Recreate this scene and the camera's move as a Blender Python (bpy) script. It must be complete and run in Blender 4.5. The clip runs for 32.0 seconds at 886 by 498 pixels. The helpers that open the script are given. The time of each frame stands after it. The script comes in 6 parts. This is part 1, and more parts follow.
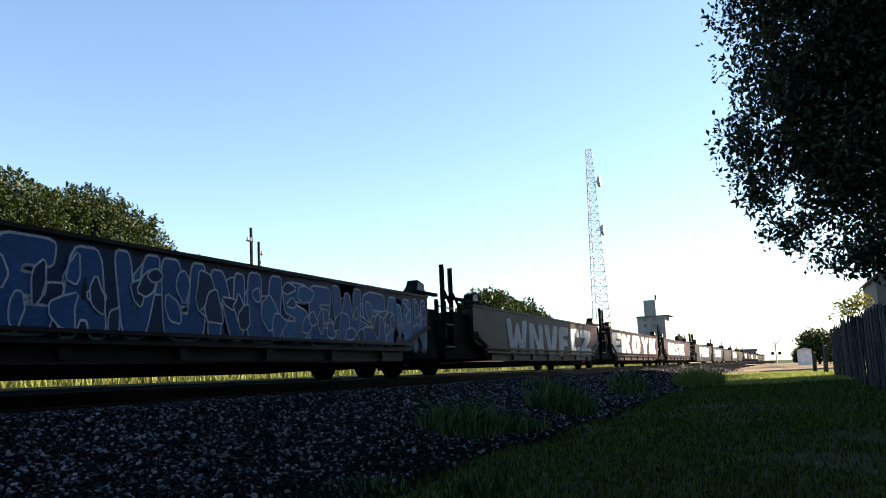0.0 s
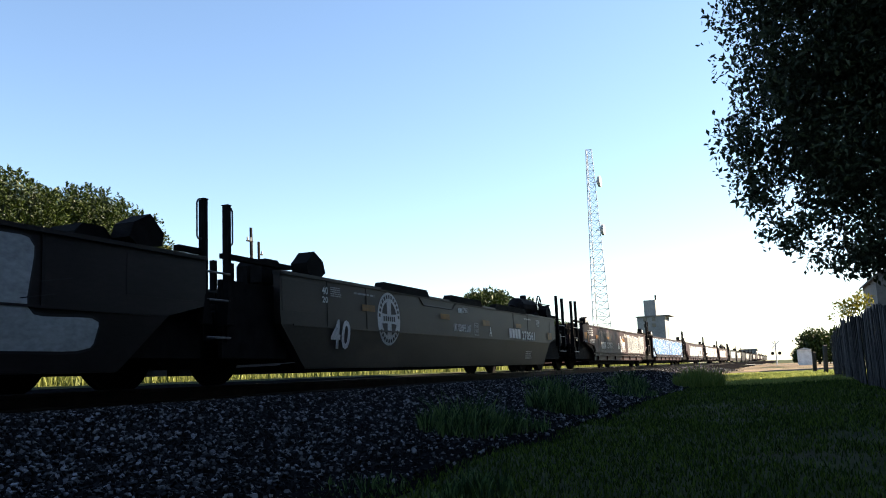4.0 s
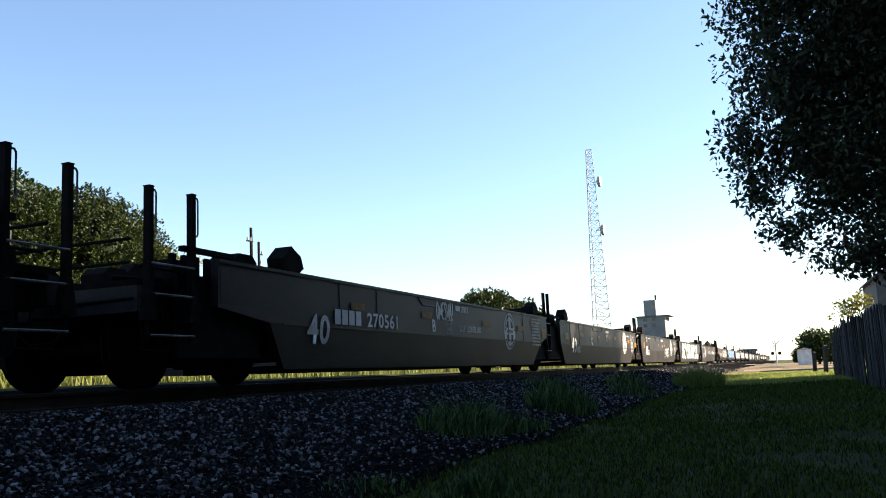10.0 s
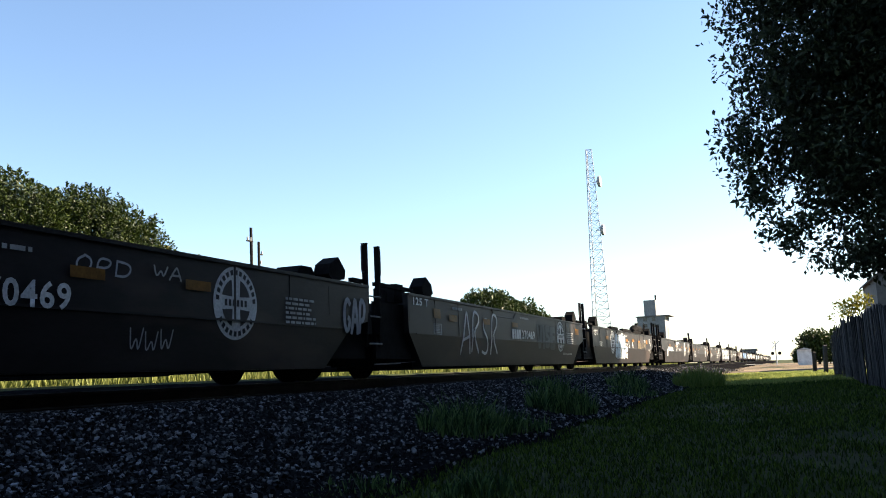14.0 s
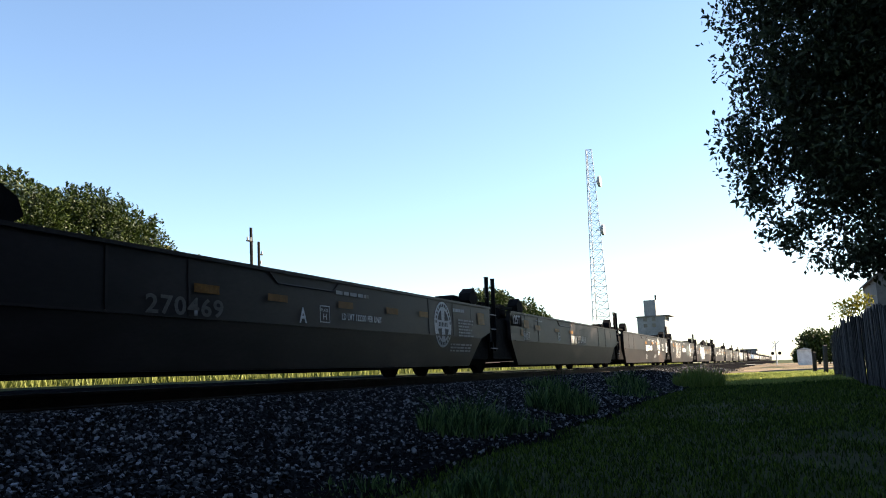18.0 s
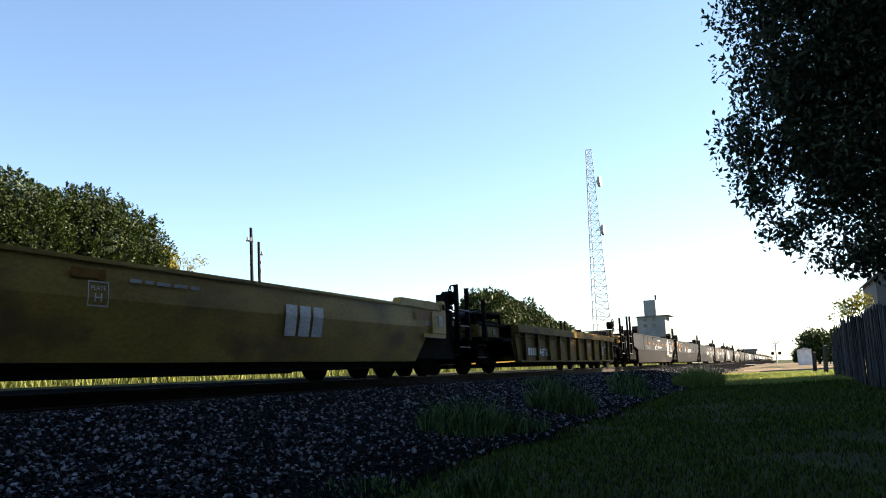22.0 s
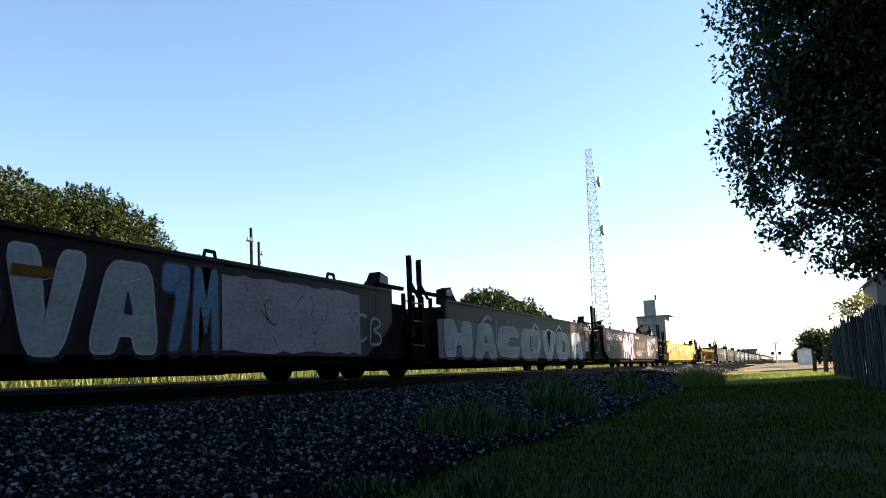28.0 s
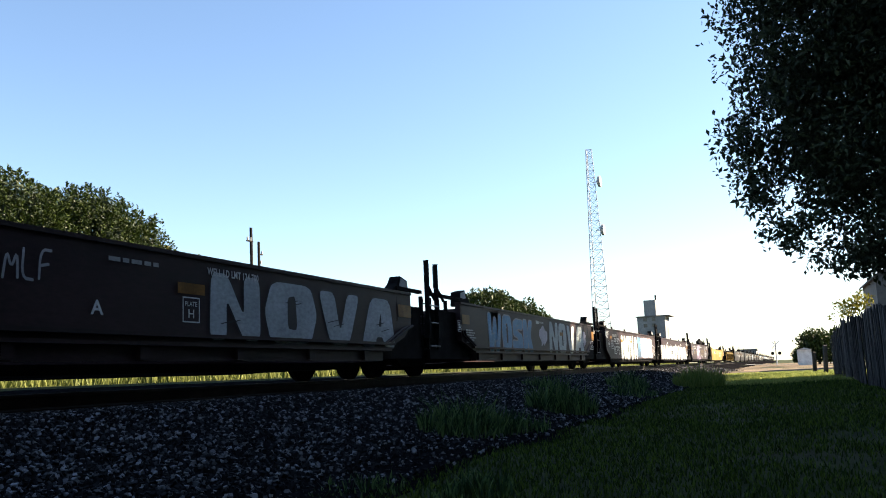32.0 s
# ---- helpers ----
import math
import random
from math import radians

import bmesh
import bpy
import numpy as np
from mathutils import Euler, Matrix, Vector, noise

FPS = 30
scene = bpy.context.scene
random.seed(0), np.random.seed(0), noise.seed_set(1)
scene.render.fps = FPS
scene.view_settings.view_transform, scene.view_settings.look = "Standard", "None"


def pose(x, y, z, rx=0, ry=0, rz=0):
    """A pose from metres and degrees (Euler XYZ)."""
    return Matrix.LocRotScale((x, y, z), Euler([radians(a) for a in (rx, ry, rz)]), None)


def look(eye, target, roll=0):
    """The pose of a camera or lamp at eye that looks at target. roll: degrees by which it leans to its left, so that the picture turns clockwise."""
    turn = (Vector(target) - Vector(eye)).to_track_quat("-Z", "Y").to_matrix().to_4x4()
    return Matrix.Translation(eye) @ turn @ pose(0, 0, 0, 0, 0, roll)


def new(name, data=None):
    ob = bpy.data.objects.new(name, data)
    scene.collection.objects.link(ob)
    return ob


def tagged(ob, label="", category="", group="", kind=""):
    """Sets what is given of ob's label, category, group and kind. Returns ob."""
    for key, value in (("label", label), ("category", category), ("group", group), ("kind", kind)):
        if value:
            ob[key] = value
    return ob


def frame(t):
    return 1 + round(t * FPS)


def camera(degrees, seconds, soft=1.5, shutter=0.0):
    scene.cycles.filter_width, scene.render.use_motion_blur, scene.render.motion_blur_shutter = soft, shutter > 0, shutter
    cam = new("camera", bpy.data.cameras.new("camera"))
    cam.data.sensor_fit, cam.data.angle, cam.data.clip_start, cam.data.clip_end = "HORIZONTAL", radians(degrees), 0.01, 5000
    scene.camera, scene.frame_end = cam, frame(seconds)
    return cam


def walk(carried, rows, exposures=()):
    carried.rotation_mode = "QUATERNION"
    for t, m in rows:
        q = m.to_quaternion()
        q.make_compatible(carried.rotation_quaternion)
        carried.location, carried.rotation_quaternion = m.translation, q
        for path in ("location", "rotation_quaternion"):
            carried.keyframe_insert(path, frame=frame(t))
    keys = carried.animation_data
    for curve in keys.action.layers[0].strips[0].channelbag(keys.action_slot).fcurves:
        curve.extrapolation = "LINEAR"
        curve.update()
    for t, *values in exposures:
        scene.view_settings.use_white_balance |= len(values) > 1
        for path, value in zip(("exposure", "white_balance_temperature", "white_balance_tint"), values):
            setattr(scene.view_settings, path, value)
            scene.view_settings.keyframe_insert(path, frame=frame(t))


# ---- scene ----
# World: x along the track (the way the train goes), y to the far side of the track, z up; the railhead is at RAIL_Z, level with the eye.
EYE_Z = RAIL_Z = -0.07
cam = camera(54.4, 32.0, soft=1.0)
walk(cam, [(0.0, pose(0, 0, EYE_Z, 98.327, 2.551, -68.531)), (32.0, pose(0, 0, EYE_Z, 98.327, 2.551, -68.531))],
     exposures=[(0.0, 2.43), (32.0, 2.43)])

# ---- daylight: a low sun ahead and to the right, behind the garden trees ----
SUN_EL, SUN_AZ = 33.0, 56.0          # degrees; azimuth to the right of the track
sun_way = Vector((math.cos(radians(SUN_EL)) * math.cos(radians(SUN_AZ)), -math.cos(radians(SUN_EL)) * math.sin(radians(SUN_AZ)), math.sin(radians(SUN_EL))))
world = bpy.data.worlds.new("sky")
scene.world = world
world.use_nodes = True
wn = world.node_tree.nodes
sky = wn.new("ShaderNodeTexSky")
sky.sky_type, sky.sun_disc = "NISHITA", False
sky.sun_elevation, sky.sun_rotation = radians(SUN_EL), radians(90 + SUN_AZ)
sky.air_density, sky.dust_density, sky.ozone_density = 1.0, 0.35, 2.1
world.node_tree.links.new(sky.outputs[0], wn["Background"].inputs[0])
wn["Background"].inputs[1].default_value = 0.05
sun_data = bpy.data.lights.new("sun", "SUN")
sun_data.energy, sun_data.angle, sun_data.color = 5.0, radians(0.5), (1.0, 0.82, 0.60)
sun = new("sun", sun_data)
sun.matrix_world = look(sun_way * 50, (0, 0, 0))
# ---- materials ----
def surface(name, c1, c2, scale=3.0, rough=0.7, metal=0.0, bump=0.15, fine=40.0, dirt=None, dirt_scale=0.6, dirt_at=0.55, wide=1.0, gloss=0.5, vary=0.0):
    """A material of two mixed tones with fine grain, blotches of dirt and a bumped surface. wide: stretch of the pattern along x."""
    m = bpy.data.materials.new(name)
    m.use_nodes = True
    n, l = m.node_tree.nodes, m.node_tree.links
    b = n["Principled BSDF"]
    co, mp, info = n.new("ShaderNodeTexCoord"), n.new("ShaderNodeMapping"), n.new("ShaderNodeObjectInfo")
    mul = n.new("ShaderNodeMath")
    mul.operation, mul.inputs[1].default_value = "MULTIPLY", 37.0
    l.new(info.outputs["Random"], mul.inputs[0])
    mp.inputs["Scale"].default_value = (1 / wide, 1, 1)
    l.new(co.outputs["Object"], mp.inputs[0])
    l.new(mul.outputs[0], mp.inputs["Location"])
    t1, t2, t3 = (n.new("ShaderNodeTexNoise") for _ in range(3))
    for t, s, d in ((t1, scale, 6), (t2, fine, 4), (t3, dirt_scale, 8)):
        t.inputs["Scale"].default_value, t.inputs["Detail"].default_value = s, d
        l.new(mp.outputs[0], t.inputs["Vector"])
    r1 = n.new("ShaderNodeValToRGB")
    r1.color_ramp.elements[0].position, r1.color_ramp.elements[1].position = 0.35, 0.65
    r1.color_ramp.elements[0].color, r1.color_ramp.elements[1].color = (*c1, 1), (*c2, 1)
    l.new(t1.outputs[0], r1.inputs[0])
    grain = n.new("ShaderNodeMix")
    grain.data_type, grain.blend_type = "RGBA", "MULTIPLY"
    grain.inputs[0].default_value = 0.5
    l.new(r1.outputs[0], grain.inputs[6])
    r2 = n.new("ShaderNodeValToRGB")
    r2.color_ramp.elements[0].position, r2.color_ramp.elements[1].position = 0.3, 0.7
    r2.color_ramp.elements[0].color, r2.color_ramp.elements[1].color = (0.35, 0.35, 0.35, 1), (1, 1, 1, 1)
    l.new(t2.outputs[0], r2.inputs[0])
    l.new(r2.outputs[0], grain.inputs[7])
    out = grain.outputs[2]
    if dirt:
        r3 = n.new("ShaderNodeValToRGB")
        r3.color_ramp.elements[0].position, r3.color_ramp.elements[1].position = dirt_at, dirt_at + 0.15
        l.new(t3.outputs[0], r3.inputs[0])
        mix = n.new("ShaderNodeMix")
        mix.data_type = "RGBA"
        l.new(r3.outputs[0], mix.inputs[0])
        l.new(out, mix.inputs[6])
        mix.inputs[7].default_value = (*dirt, 1)
        out = mix.outputs[2]
    if vary:
        hsv, rng = n.new("ShaderNodeHueSaturation"), n.new("ShaderNodeMapRange")
        rng.inputs[3].default_value, rng.inputs[4].default_value = 1 - vary, 1 + vary
        l.new(info.outputs["Random"], rng.inputs[0])
        l.new(rng.outputs[0], hsv.inputs["Value"])
        l.new(out, hsv.inputs["Color"])
        out = hsv.outputs[0]
    l.new(out, b.inputs["Base Color"])
    b.inputs["Roughness"].default_value, b.inputs["Metallic"].default_value = rough, metal
    b.inputs["Specular IOR Level"].default_value = gloss
    if bump:
        bp = n.new("ShaderNodeBump")
        bp.inputs["Strength"].default_value, bp.inputs["Distance"].default_value = bump, 0.02
        l.new(t2.outputs[0], bp.inputs["Height"])
        l.new(bp.outputs[0], b.inputs["Normal"])
    return m


def leafy(name, c1, c2, rough=0.55, through_light=0.35, rare=0.0):
    """Foliage whose pieces differ one from another, with some light passing through."""
    m = bpy.data.materials.new(name)
    m.use_nodes = True
    n, l = m.node_tree.nodes, m.node_tree.links
    b = n["Principled BSDF"]
    geo, ramp = n.new("ShaderNodeNewGeometry"), n.new("ShaderNodeValToRGB")
    ramp.color_ramp.elements[0].color, ramp.color_ramp.elements[1].color = (*c1, 1), (*c2, 1)
    ramp.color_ramp.elements[0].position = rare
    l.new(geo.outputs["Random Per Island"], ramp.inputs[0])
    l.new(ramp.outputs[0], b.inputs["Base Color"])
    b.inputs["Roughness"].default_value = rough
    b.inputs["Specular IOR Level"].default_value = 0.15
    tr, mix = n.new("ShaderNodeBsdfTranslucent"), n.new("ShaderNodeMixShader")
    l.new(ramp.outputs[0], tr.inputs[0])
    mix.inputs[0].default_value = through_light
    l.new(b.outputs[0], mix.inputs[1])
    l.new(tr.outputs[0], mix.inputs[2])
    l.new(mix.outputs[0], n["Material Output"].inputs[0])
    return m


M_BLACK = surface("weathered_dark_paint", (0.0105, 0.0092, 0.0104), (0.0235, 0.0195, 0.0205), 2.0, 0.48, 0, 0.06, 30, (0.056, 0.040, 0.035), 0.9, 0.6, 3.0, gloss=0.12)
M_MAROON = surface("oxide_brown_paint", (0.0205, 0.0112, 0.0128), (0.039, 0.021, 0.0232), 2.0, 0.55, 0, 0.05, 30, (0.02, 0.0135, 0.0145), 0.7, 0.55, 3.0, gloss=0.12)
M_YELLOW = surface("faded_yellow_paint", (0.25, 0.165, 0.03), (0.40, 0.27, 0.055), 1.6, 0.5, 0, 0.08, 30, (0.13, 0.08, 0.03), 1.3, 0.54, 2.0, gloss=0.2)
M_YELLOW2 = surface("grimy_yellow_paint", (0.095, 0.062, 0.011), (0.18, 0.118, 0.02), 1.6, 0.6, 0, 0.08, 30, (0.04, 0.027, 0.011), 1.6, 0.5, 2.0, gloss=0.06)
M_STEEL = surface("grimy_black_steel", (0.005, 0.0048, 0.005), (0.011, 0.0105, 0.011), 5.0, 0.8, 0.0, 0.2, 50, gloss=0.03)
M_WHEEL = surface("grimy_wheel_steel", (0.007, 0.0065, 0.0065), (0.014, 0.013, 0.0125), 8.0, 0.8, 0.0, 0.15, 60, gloss=0.03)
M_RAIL = surface("rusty_rail_steel", (0.02, 0.015, 0.012), (0.04, 0.028, 0.022), 6.0, 0.8, 0.0, 0.2, 60, gloss=0.2)
M_RAILTOP = surface("polished_railhead", (0.45, 0.44, 0.43), (0.6, 0.58, 0.56), 9.0, 0.22, 0.9, 0.03, 60)
M_TIE = surface("weathered_timber", (0.02, 0.017, 0.015), (0.045, 0.037, 0.031), 4.0, 0.9, 0, 0.4, 40, vary=0.25)
M_WHITE = surface("dull_white_paint", (0.6, 0.62, 0.62), (0.78, 0.79, 0.78), 3.0, 0.5, 0, 0.06, 30, gloss=0.3)
M_GREY = surface("grey_paint", (0.3, 0.31, 0.31), (0.42, 0.43, 0.43), 3.0, 0.6, 0, 0.06, 30)
M_ORANGE = surface("orange_reflector_sheet", (0.17, 0.075, 0.012), (0.27, 0.125, 0.02), 5.0, 0.5, 0, 0.03, 40, gloss=0.1)
# one near-black tone throughout, matched to the shoulder as it looks in shade
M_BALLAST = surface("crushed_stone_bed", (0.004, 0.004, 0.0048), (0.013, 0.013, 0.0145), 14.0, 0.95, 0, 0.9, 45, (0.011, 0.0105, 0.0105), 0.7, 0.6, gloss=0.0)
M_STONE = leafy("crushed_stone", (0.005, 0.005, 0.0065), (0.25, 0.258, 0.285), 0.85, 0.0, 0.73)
M_GROUND = surface("turf_soil", (0.016, 0.025, 0.008), (0.040, 0.050, 0.015), 3.0, 0.95, 0, 0.6, 60, (0.036, 0.036, 0.017), 0.45, 0.55, gloss=0.1)
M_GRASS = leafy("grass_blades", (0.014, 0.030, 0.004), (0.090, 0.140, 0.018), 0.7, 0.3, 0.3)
M_GRASS_DRY = leafy("yellowing_grass_blades", (0.035, 0.055, 0.012), (0.27, 0.29, 0.085), 0.6, 0.35)
# lighter copy of the verge grass: the sun is put into its colour
M_GRASS_SUN = leafy("sun_coloured_grass_blades", (0.10, 0.14, 0.03), (0.33, 0.36, 0.10), 0.6, 0.4)
M_LEAF = leafy("dark_tree_leaves", (0.014, 0.022, 0.014), (0.048, 0.064, 0.034), 0.45, 0.22)
M_LEAF2 = leafy("green_tree_leaves", (0.006, 0.014, 0.003), (0.038, 0.056, 0.010), 0.5, 0.15)
M_LEAF3 = leafy("yellow_green_leaves", (0.09, 0.095, 0.014), (0.26, 0.23, 0.035), 0.5, 0.25)
M_BARK = surface("rough_bark", (0.04, 0.03, 0.022), (0.08, 0.062, 0.045), 6.0, 0.95, 0, 0.8, 25)
# face of the unseen shade block; dark slate cools the light on the train
M_CLADDING = surface("slate_shade_block", (0.035, 0.040, 0.050), (0.055, 0.062, 0.075), 1.5, 0.95, 0, 0.3, 12)
M_FENCE = surface("grey_fence_boards", (0.03, 0.029, 0.03), (0.075, 0.07, 0.07), 4.0, 0.95, 0, 0.3, 50, (0.02, 0.02, 0.02), 1.2, 0.58, 0.4, vary=0.6, gloss=0.05)
M_CONCRETE = surface("grey_concrete", (0.19, 0.19, 0.195), (0.28, 0.28, 0.275), 0.3, 0.9, 0, 0.2, 3, (0.1, 0.1, 0.1), 0.12, 0.55)
M_SIDING = surface("grey_siding", (0.075, 0.08, 0.085), (0.11, 0.112, 0.118), 2.0, 0.8, 0, 0.1, 30)
M_SHINGLE = surface("grey_shingles", (0.1, 0.1, 0.105), (0.17, 0.165, 0.165), 3.0, 0.95, 0, 0.4, 40)
M_GALV = surface("galvanised_steel", (0.38, 0.385, 0.39), (0.5, 0.505, 0.51), 4.0, 0.6, 0.0, 0.05, 40)
M_POLE = surface("weathered_pole_wood", (0.012, 0.011, 0.011), (0.026, 0.023, 0.022), 2.0, 0.9, 0, 0.3, 40, gloss=0.1)
M_GRAVEL = surface("bare_gravel", (0.05, 0.037, 0.025), (0.25, 0.19, 0.13), 0.12, 0.95, 0, 0.6, 6, (0.025, 0.026, 0.014), 0.09, 0.5, 0.35, gloss=0.1)
M_GLASS_DARK = surface("dark_glazing", (0.02, 0.022, 0.025), (0.03, 0.033, 0.036), 2.0, 0.15, 0, 0.0, 30)
M_WORN = surface("bare_worn_steel", (0.07, 0.07, 0.075), (0.17, 0.17, 0.175), 9.0, 0.5, 0.2, 0.1, 40)
M_DULL = surface("dull_worn_steel", (0.03, 0.03, 0.032), (0.08, 0.08, 0.08), 6.0, 0.6, 0.0, 0.1, 40)
# ---- mesh helpers ----
def part(name, bm, material, parent=None, label=""):
    me = bpy.data.meshes.new(name)
    bm.to_mesh(me)
    bm.free()
    me.materials.append(material)
    ob = new(name, me)
    if parent is not None:
        ob.parent = parent
    return tagged(ob, label)


def thing(name, label, category, group="", kind="", at=None):
    ob = new(name)
    ob.empty_display_size = 0.3
    if at is not None:
        ob.matrix_basis = at
    return tagged(ob, label, category, group, kind)


def box(bm, x0, x1, y0, y1, z0, z1):
    v = [bm.verts.new(p) for p in ((x0, y0, z0), (x1, y0, z0), (x1, y1, z0), (x0, y1, z0), (x0, y0, z1), (x1, y0, z1), (x1, y1, z1), (x0, y1, z1))]
    for f in ((0, 3, 2, 1), (4, 5, 6, 7), (0, 1, 5, 4), (1, 2, 6, 5), (2, 3, 7, 6), (3, 0, 4, 7)):
        bm.faces.new([v[i] for i in f])
    return bm


def prism(bm, pts, a0, a1, axis="x"):
    """A polygon drawn across an axis and drawn out along it from a0 to a1. pts: pairs in the other two axes, in order xyz."""
    def at(p, a):
        return {"x": (a, p[0], p[1]), "y": (p[0], a, p[1]), "z": (p[0], p[1], a)}[axis]
    lo, hi = [bm.verts.new(at(p, a0)) for p in pts], [bm.verts.new(at(p, a1)) for p in pts]
    k = len(pts)
    bm.faces.new(lo[::-1])
    bm.faces.new(hi)
    for i in range(k):
        bm.faces.new((lo[i], lo[(i + 1) % k], hi[(i + 1) % k], hi[i]))
    return bm


def rod(bm, p, q, r, r2=None, sides=8):
    """A round bar from p to q."""
    p, q = Vector(p), Vector(q)
    d = (q - p).normalized()
    u = d.orthogonal().normalized()
    w = d.cross(u)
    r2 = r if r2 is None else r2
    rings = []
    for c, rr in ((p, r), (q, r2)):
        rings.append([bm.verts.new(c + rr * (math.cos(2 * math.pi * i / sides) * u + math.sin(2 * math.pi * i / sides) * w)) for i in range(sides)])
    bm.faces.new(rings[0][::-1])
    bm.faces.new(rings[1])
    for i in range(sides):
        bm.faces.new((rings[0][i], rings[0][(i + 1) % sides], rings[1][(i + 1) % sides], rings[1][i]))
    return bm


def pipe(bm, pts, r, sides=6):
    for p, q in zip(pts, pts[1:]):
        rod(bm, p, q, r, sides=sides)
    return bm


def turned(bm, prof, axis_y, cx=0.0, cz=0.0, sides=24):
    """A body turned about a line along y: prof of (radius, y)."""
    rings = [[bm.verts.new((cx + r * math.cos(2 * math.pi * i / sides), y + axis_y, cz + r * math.sin(2 * math.pi * i / sides))) for i in range(sides)] for r, y in prof]
    for a, b in zip(rings, rings[1:]):
        for i in range(sides):
            bm.faces.new((a[i], a[(i + 1) % sides], b[(i + 1) % sides], b[i]))
    bm.faces.new(rings[0][::-1])
    bm.faces.new(rings[-1])
    return bm


def fresh():
    return bmesh.new()


def mesh_of(name, verts, faces, material, smooth=False):
    me = bpy.data.meshes.new(name)
    me.from_pydata(verts, [], faces)
    me.materials.append(material)
    return me
# ---- ground: one sheet to the horizon ----
def ground_z(x, y):
    """Height of the land at a place: low grass verge, stone shoulder, far bank."""
    verge = -0.8 + 0.12 * min(max((x - 5) / 30, 0), 1)
    toe, crown = 2.65, 5.2
    far = min(max((x - 26) / 14, 0), 1)
    if y < toe:
        z = verge
    elif y < crown:
        z = verge + (-0.29 - verge) * ((y - toe) / (crown - toe))
    elif y < 9.6:
        z = -0.29
    elif y < 11.2:
        z = -0.29 + 0.31 * (y - 9.6) / 1.6
    elif y < 14.0:
        z = 0.02 + 0.13 * (y - 11.2) / 2.8
    else:
        z = 0.15
    if y < crown:
        z += 0.05 * noise.noise(Vector((x * 0.35, y * 0.35, 0))) * min(1, max(0, (crown - y)))
    return z


def build_ground():
    xs = [-4000, -1500, -500, -150, -60, -30, -15] + [-8 + 0.5 * i for i in range(120)] + [54, 60, 70, 85, 100, 130, 170, 220, 300, 500, 1000, 2000, 4000]
    ys = [-4000, -1500, -500, -150, -60, -30, -16, -10] + [-6 + 0.4 * i for i in range(54)] + [16, 18, 20, 25, 30, 45, 70, 150, 500, 1500, 4000]
    verts = [(x, y, ground_z(x, y)) for x in xs for y in ys]
    k = len(ys)
    faces = [(i * k + j, (i + 1) * k + j, (i + 1) * k + j + 1, i * k + j + 1) for i in range(len(xs) - 1) for j in range(k - 1)]
    ob = new("ground", mesh_of("ground", verts, faces, M_GROUND))
    return tagged(ob, "rough grassy ground beside the railway", "ground", kind="structure")


build_ground()


def strip(name, x0, x1, y0, y1, nx, ny, lift, material, label, category, rag=0.0):
    verts = []
    for i in range(nx + 1):
        for j in range(ny + 1):
            x, v = x0 + (x1 - x0) * i / nx, j / ny
            y = y0 + (y1 - y0) * v
            if j in (0, ny):
                y += rag * noise.noise(Vector((x * 0.5, 7.0 * j, 3)))
            verts.append((x, y, ground_z(x, y) + (lift if 0 < j < ny else -0.02)))
    k = ny + 1
    faces = [(i * k + j, (i + 1) * k + j, (i + 1) * k + j + 1, i * k + j + 1) for i in range(nx) for j in range(ny)]
    return tagged(new(name, mesh_of(name, verts, faces, material)), label, category, kind="structure")


# its far edge runs over the bank, a dark margin for the train's shade
strip("ballast_bed", -40, 420, 2.2, 11.2, 600, 25, 0.03, M_BALLAST, "bed of dark crushed stone that carries the track and darkens the far bank", "ballast", 0.5)

# ---- track ----
TRACK_Y, GAUGE = 7.63, 1.435


def build_track():
    track = thing("railway_track", "steel rails on timber ties in crushed stone", "railway track", kind="structure", at=pose(0, 0, RAIL_Z))
    foot = [(-0.075, -0.17), (0.075, -0.17), (0.075, -0.158), (0.012, -0.14), (0.012, -0.045), (0.036, -0.035), (0.036, -0.008), (0.03, -0.001), (-0.03, -0.001), (-0.036, -0.008), (-0.036, -0.035), (-0.012, -0.045), (-0.012, -0.14), (-0.075, -0.158)]
    for side in (-1, 1):
        yc = TRACK_Y + side * (GAUGE / 2 + 0.036)
        rail = part("rail", prism(fresh(), [(yc + a, b) for a, b in foot], -60, 700), M_RAIL, track, "rusty steel rail")
        part("railhead", box(fresh(), -60, 700, yc - 0.027, yc + 0.027, -0.001, 0.002), M_RAILTOP, rail, "bright worn running surface")
    tie_mesh = None
    for i in range(280):
        x = -14 + 0.5 * i
        if tie_mesh is None:
            ob = part("tie", box(fresh(), -0.115, 0.115, TRACK_Y - 1.3, TRACK_Y + 1.3, -0.36, -0.17), M_TIE, track)
            tie_mesh = ob.data
        else:
            ob = new("tie", tie_mesh)
            ob.parent = track
        ob.location = (x + random.uniform(-0.03, 0.03), random.uniform(-0.04, 0.04), 0)


build_track()
# ---- the train ----
RUN = np.array([0.89, 12.24, 22.83, 33.4, 44.26, 55.23, 65.9, 76.42, 86.88, 97.07, 107.17, 117.07, 127.11, 137.11, 146.91, 156.4, 165.96, 175.47, 185.05, 193.55, 202.04, 211.38, 220.25, 229.02, 237.45, 245.8, 254.36, 262.94, 271.36, 279.57, 287.63, 295.60, 303.65])      # metres come, second by second


def run(t):
    """How far the train has come by t seconds; it is slowing down."""
    i = min(int(t), 31)
    p = [RUN[max(0, min(32, k))] if 0 <= k <= 32 else (2 * RUN[0] - RUN[1] if k < 0 else 2 * RUN[32] - RUN[31]) for k in (i - 1, i, i + 1, i + 2)]
    u = t - i
    return float(p[1] + 0.5 * u * (p[2] - p[0] + u * (2 * p[0] - 5 * p[1] + 4 * p[2] - p[3] + u * (3 * (p[1] - p[2]) + p[3] - p[0]))))


